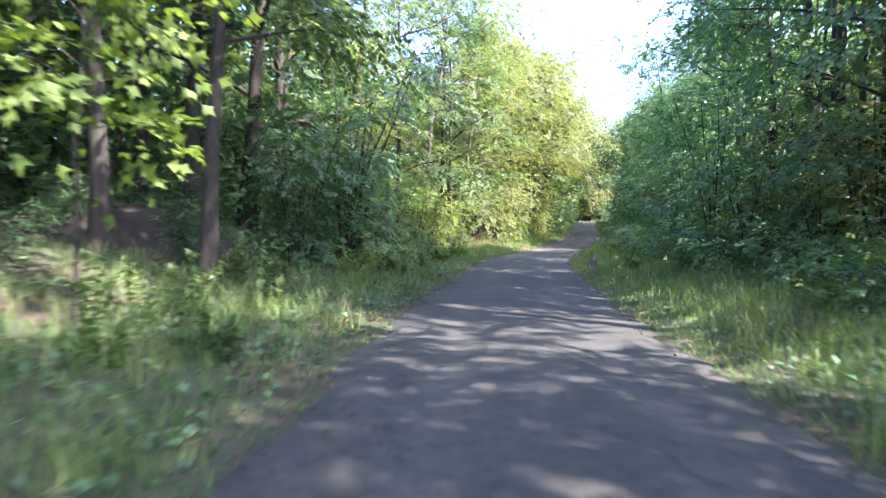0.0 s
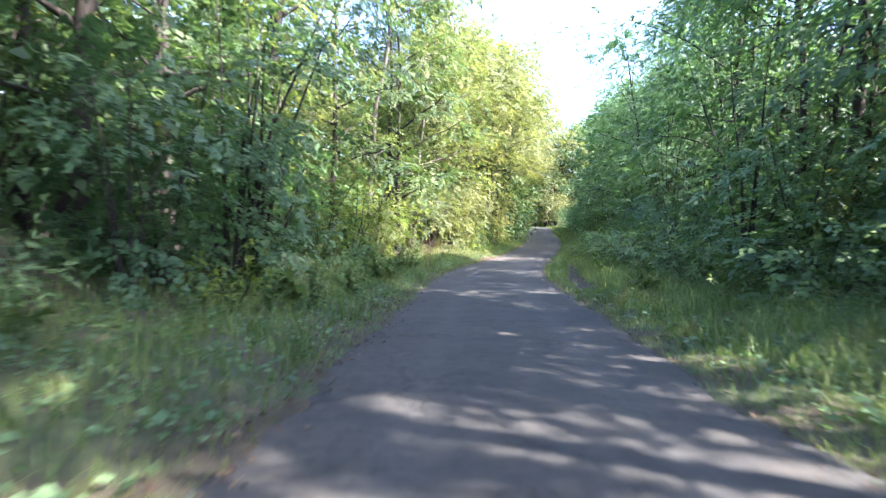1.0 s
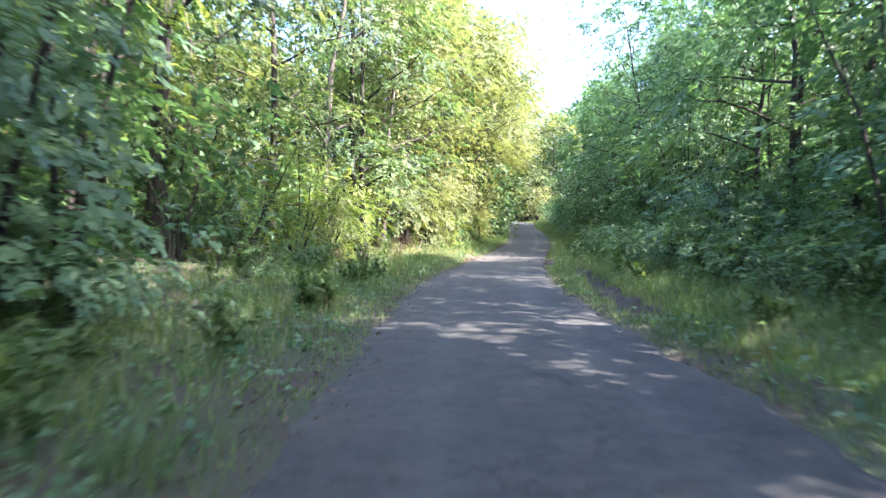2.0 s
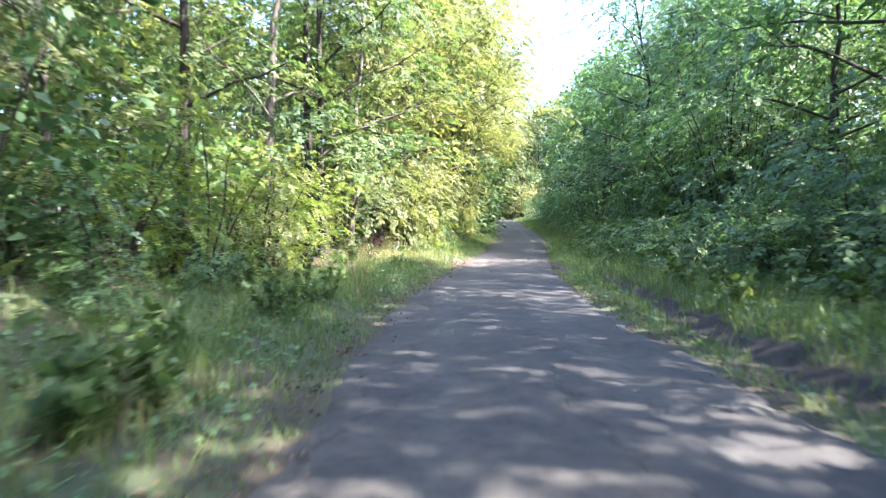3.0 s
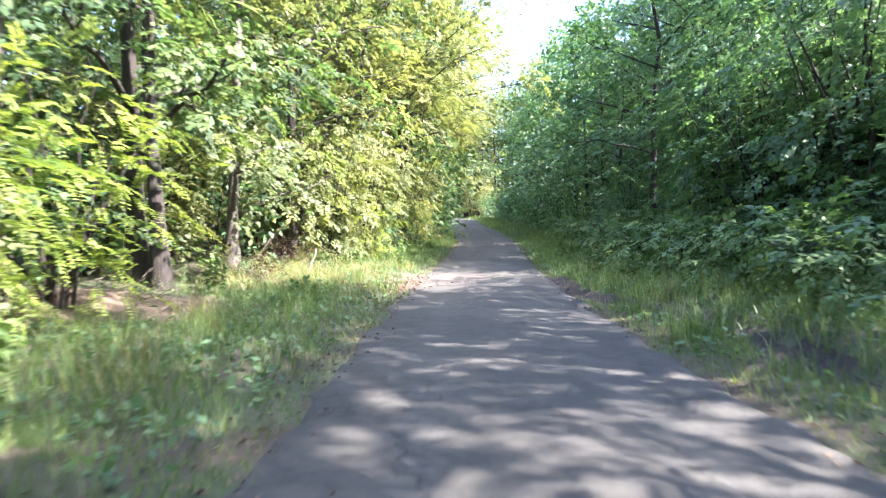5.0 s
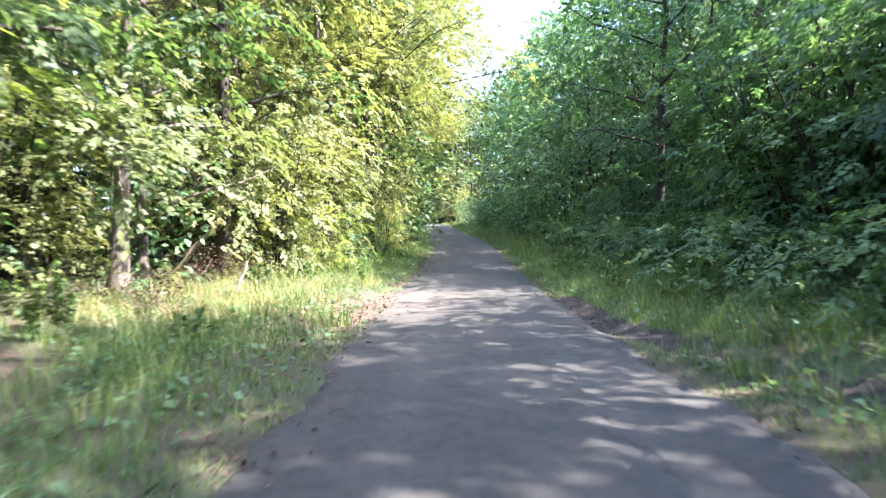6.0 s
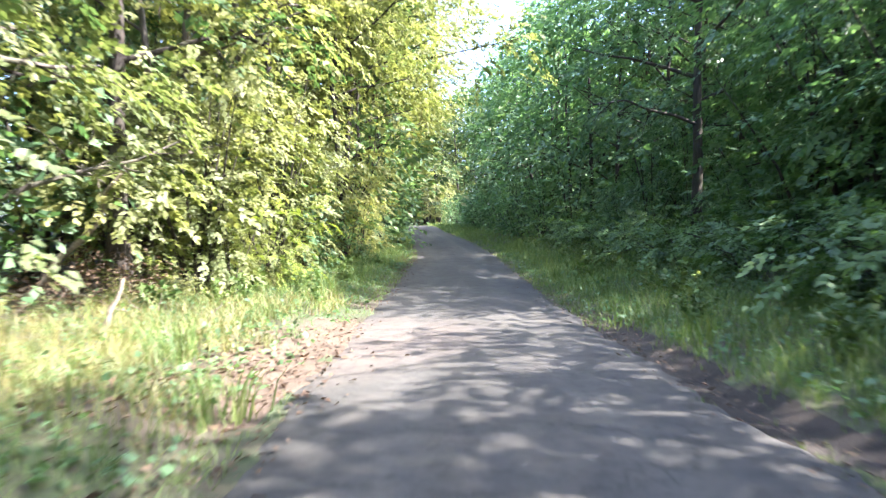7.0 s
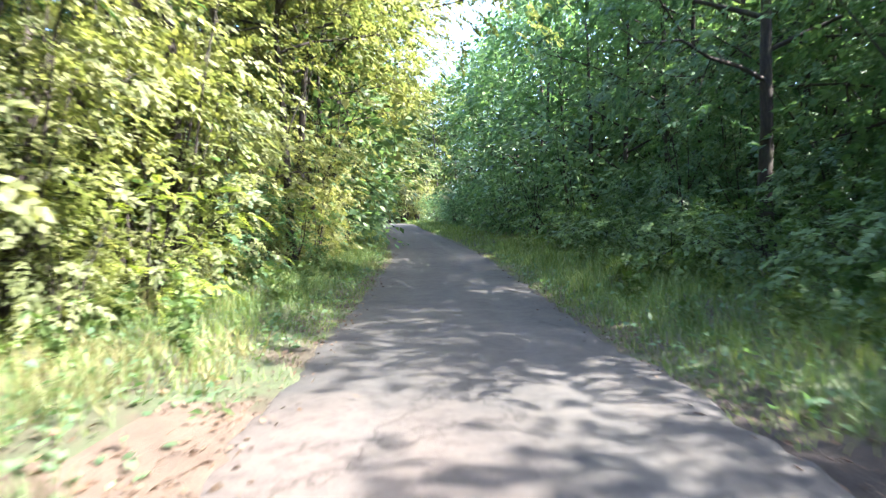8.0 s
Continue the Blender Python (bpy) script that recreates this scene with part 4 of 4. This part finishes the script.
TUFTS = [make_tuft(300, "tall arching tuft of pale green grass", 0.55, 80), make_tuft(301, "ragged tuft of green verge grass", 0.4, 60, 0.2), make_tuft(302, "loose tuft of long grass gone yellow", 0.6, 60, 0.16, LEAF_STRAW)]
WEEDS = [make_weed(310, "leafy green weed on the verge", 0.5), make_weed(311, "low broad-leaved weed on the verge", 0.32, size=0.13), make_weed(312, "tall leafy nettle-like weed by the wood", 0.85, size=0.12)]


def verge_plants():
    rng.seed(34)
    for u, y in ((-2.75, 5.0), (-3.35, 4.7)):
        put(TUFTS[0], u, y, rng.uniform(0, 360), 0.9, 0.02)
    for _ in range(80):
        put(rng.choice(TUFTS[1:] + TUFTS[1:2] * 2), -rng.uniform(2.3, 5.4), rng.uniform(37.5, 44.2), rng.uniform(0, 360), rng.uniform(0.45, 0.8), 0.02)
    for _ in range(90):
        side = rng.choice((-1, 1))
        put(rng.choice(TUFTS), side * rng.uniform(2.0, 4.4), rng.uniform(1, 60), rng.uniform(0, 360), rng.uniform(0.7, 1.2), 0.02)
    for _ in range(170):
        side = rng.choice((-1, 1))
        kind, u, y, turn, k = rng.choice(WEEDS), side * rng.uniform(2.6, 5.2), rng.uniform(1, 60), rng.uniform(0, 360), rng.uniform(0.7, 1.3)
        if side > 0 and abs(u - rut_line(y)) > 0.7 or side < 0 and not (30.5 < y < 35.5 or 37.0 < y < 43.0):
            put(kind, u, y, turn, k, 0.02)


verge_plants()


# ---- dead wood and stones ----
def make_stick(seed, length, thick, forks, label, name="dead_branch"):
    """A dry leafless branch lying along x, with a few snapped forks."""
    rs = np.random.RandomState(seed)
    j = np.linspace(0, 1, 7)
    line = np.stack([j * length, np.cumsum(rs.normal(0, 0.03, 7)) * length, np.cumsum(rs.normal(0, 0.03, 7)) * length + 0.02], 1)
    pieces = [tube(line, thick * (1 - 0.65 * j) * rs.uniform(0.85, 1.15, 7), 7)]
    for _ in range(forks):
        g = rs.uniform(0.25, 0.95)
        b = np.array([np.interp(g, j, line[:, c]) for c in range(3)])
        d = unit(np.array([0.7, 0, 0.2]) + rs.normal(0, 0.7, 3))
        e = b + d * length * rs.uniform(0.12, 0.32)
        pieces.append(tube([b, (b + e) / 2 + rs.normal(0, 0.02, 3), e], [thick * 0.45, thick * 0.3, thick * 0.14], 5))
    v, q = join(pieces)
    return tagged(new(name, mesh_of(name, v, [q], DEAD_WOOD, True)), label, "dead branch", "dead branches under the trees")


STICKS = [make_stick(400, 2.3, 0.045, 4, "bleached dead branch lying in the undergrowth"), make_stick(401, 1.5, 0.03, 3, "thin dry fallen branch on leaf litter"), make_stick(402, 1.1, 0.05, 1, "short pale broken limb on bare soil")]


def lay(proto, x, y, lift, rx, ry, rz, size=1.0):
    m = pose(x, y, float(ground_z(x, y)) + lift, rx, ry, rz) @ Matrix.Diagonal((size, size, size, 1))
    if proto.name in used:
        return copy_thing(proto, m)
    used.add(proto.name)
    proto.matrix_basis = m
    return proto


# the pale heap of sticks on the bank
for i in range(22):
    lay(rng.choice(STICKS), 0.5 + rng.uniform(-1.0, 0.6), 34.4 + rng.uniform(-0.7, 0.6), 0.03 + 0.014 * i, rng.uniform(0, 360), rng.uniform(-25, 6), rng.uniform(-70, 100), rng.uniform(0.25, 0.6))
for x, y, pitch, turn, k in ((0.35, 34.5, -28, 10, 0.55), (0.6, 34.3, -46, 30, 0.5), (0.75, 34.4, -32, -15, 0.6), (0.2, 34.7, -18, 25, 0.6), (-0.4, 34.3, -24, 40, 0.5)):
    lay(STICKS[0], x, y, 0.02, 0, pitch, turn, k)
# the leaning bleached branch and what lies round it
lay(make_stick(403, 2.3, 0.075, 1, "leaning bleached log propped among saplings"), 1.65, 43.4, -0.05, 0, -57, 0)
lay(make_stick(404, 0.75, 0.05, 0, "short pale stub standing in the straw"), 2.95, 41.2, -0.05, 0, -62, 20)
lay(STICKS[0], 2.1, 42.0, 0.02, 0, -50, 25, 0.9)
for i in range(9):
    lay(STICKS[1], 2.3 + rng.uniform(-0.5, 0.9), 44.0 + rng.uniform(-0.4, 0.5), 0.2 + 0.12 * i, rng.uniform(0, 360), rng.uniform(-35, 20), rng.uniform(0, 360), rng.uniform(0.5, 0.8))
for i in range(8):
    lay(STICKS[i % 3], 3.2 + rng.uniform(-0.8, 0.8), 40.0 + rng.uniform(-1.2, 1.4), 0.06, rng.uniform(0, 360), rng.uniform(-12, 2), rng.uniform(0, 360), rng.uniform(0.3, 0.6))
lay(STICKS[1], 3.2, 42.4, 0.1, 0, -35, 150, 0.9)
lay(STICKS[1], 3.4, 42.6, 0.1, 0, -70, 60, 0.7)
lay(STICKS[1], 3.1, 42.0, 0.2, 0, -20, 200, 0.8)
lay(STICKS[2], 4.1, 42.4, 0.03, 0, -50, 20, 0.7)
for _ in range(26):
    y = rng.uniform(14, 58)
    x = float(centre(y)) - rng.uniform(5.4, 9.0)
    lay(rng.choice(STICKS), x, y, 0.04, rng.uniform(0, 360), rng.uniform(-25, 0), rng.uniform(0, 360), rng.uniform(0.5, 1.1))


def make_stone(seed):
    rs = np.random.RandomState(seed)
    bm = bmesh.new()
    bmesh.ops.create_icosphere(bm, subdivisions=2, radius=1.0)
    for v in bm.verts:
        n = noise.noise(v.co * 1.3 + Vector((seed, 0, 0)))
        v.co *= 1 + 0.35 * n
        v.co.x, v.co.y, v.co.z = v.co.x * rs.uniform(0.98, 1.02), v.co.y * 0.75, v.co.z * 0.5
    me = bpy.data.meshes.new("stone")
    bm.to_mesh(me)
    bm.free()
    me.materials.append(STONE)
    return tagged(new("stone", me), "small rough grey stone at the road's edge", "stone", "stones along the road")


STONES = [make_stone(5), make_stone(9)]
for _ in range(60):
    y = rng.uniform(3, 50)
    x = float(centre(y)) + rng.choice((-1, 1, 1)) * rng.gauss(1.85, 0.25)
    lay(rng.choice(STONES), x, y, 0.012, 0, 0, rng.uniform(0, 360), rng.uniform(0.012, 0.045))
for _ in range(14):
    y = rng.uniform(27, 40)
    lay(rng.choice(STONES), float(centre(y)) + rng.gauss(2.3, 0.2), y, 0.02, 0, 0, rng.uniform(0, 360), rng.uniform(0.03, 0.08))

for spare in (*OAKS, *MAPLES, *SHADY, *LOCUSTS, *BACK, *INNER, *FAR, *FAR_SHADE, *SHRUBS, *SAPLINGS, *HEDGES, *THICKETS, *BRAMBLES, *FEATHERS, *TUFTS, *WEEDS):
    if spare.name not in used:
        for ob in (*spare.children_recursive, spare):
            bpy.data.objects.remove(ob)
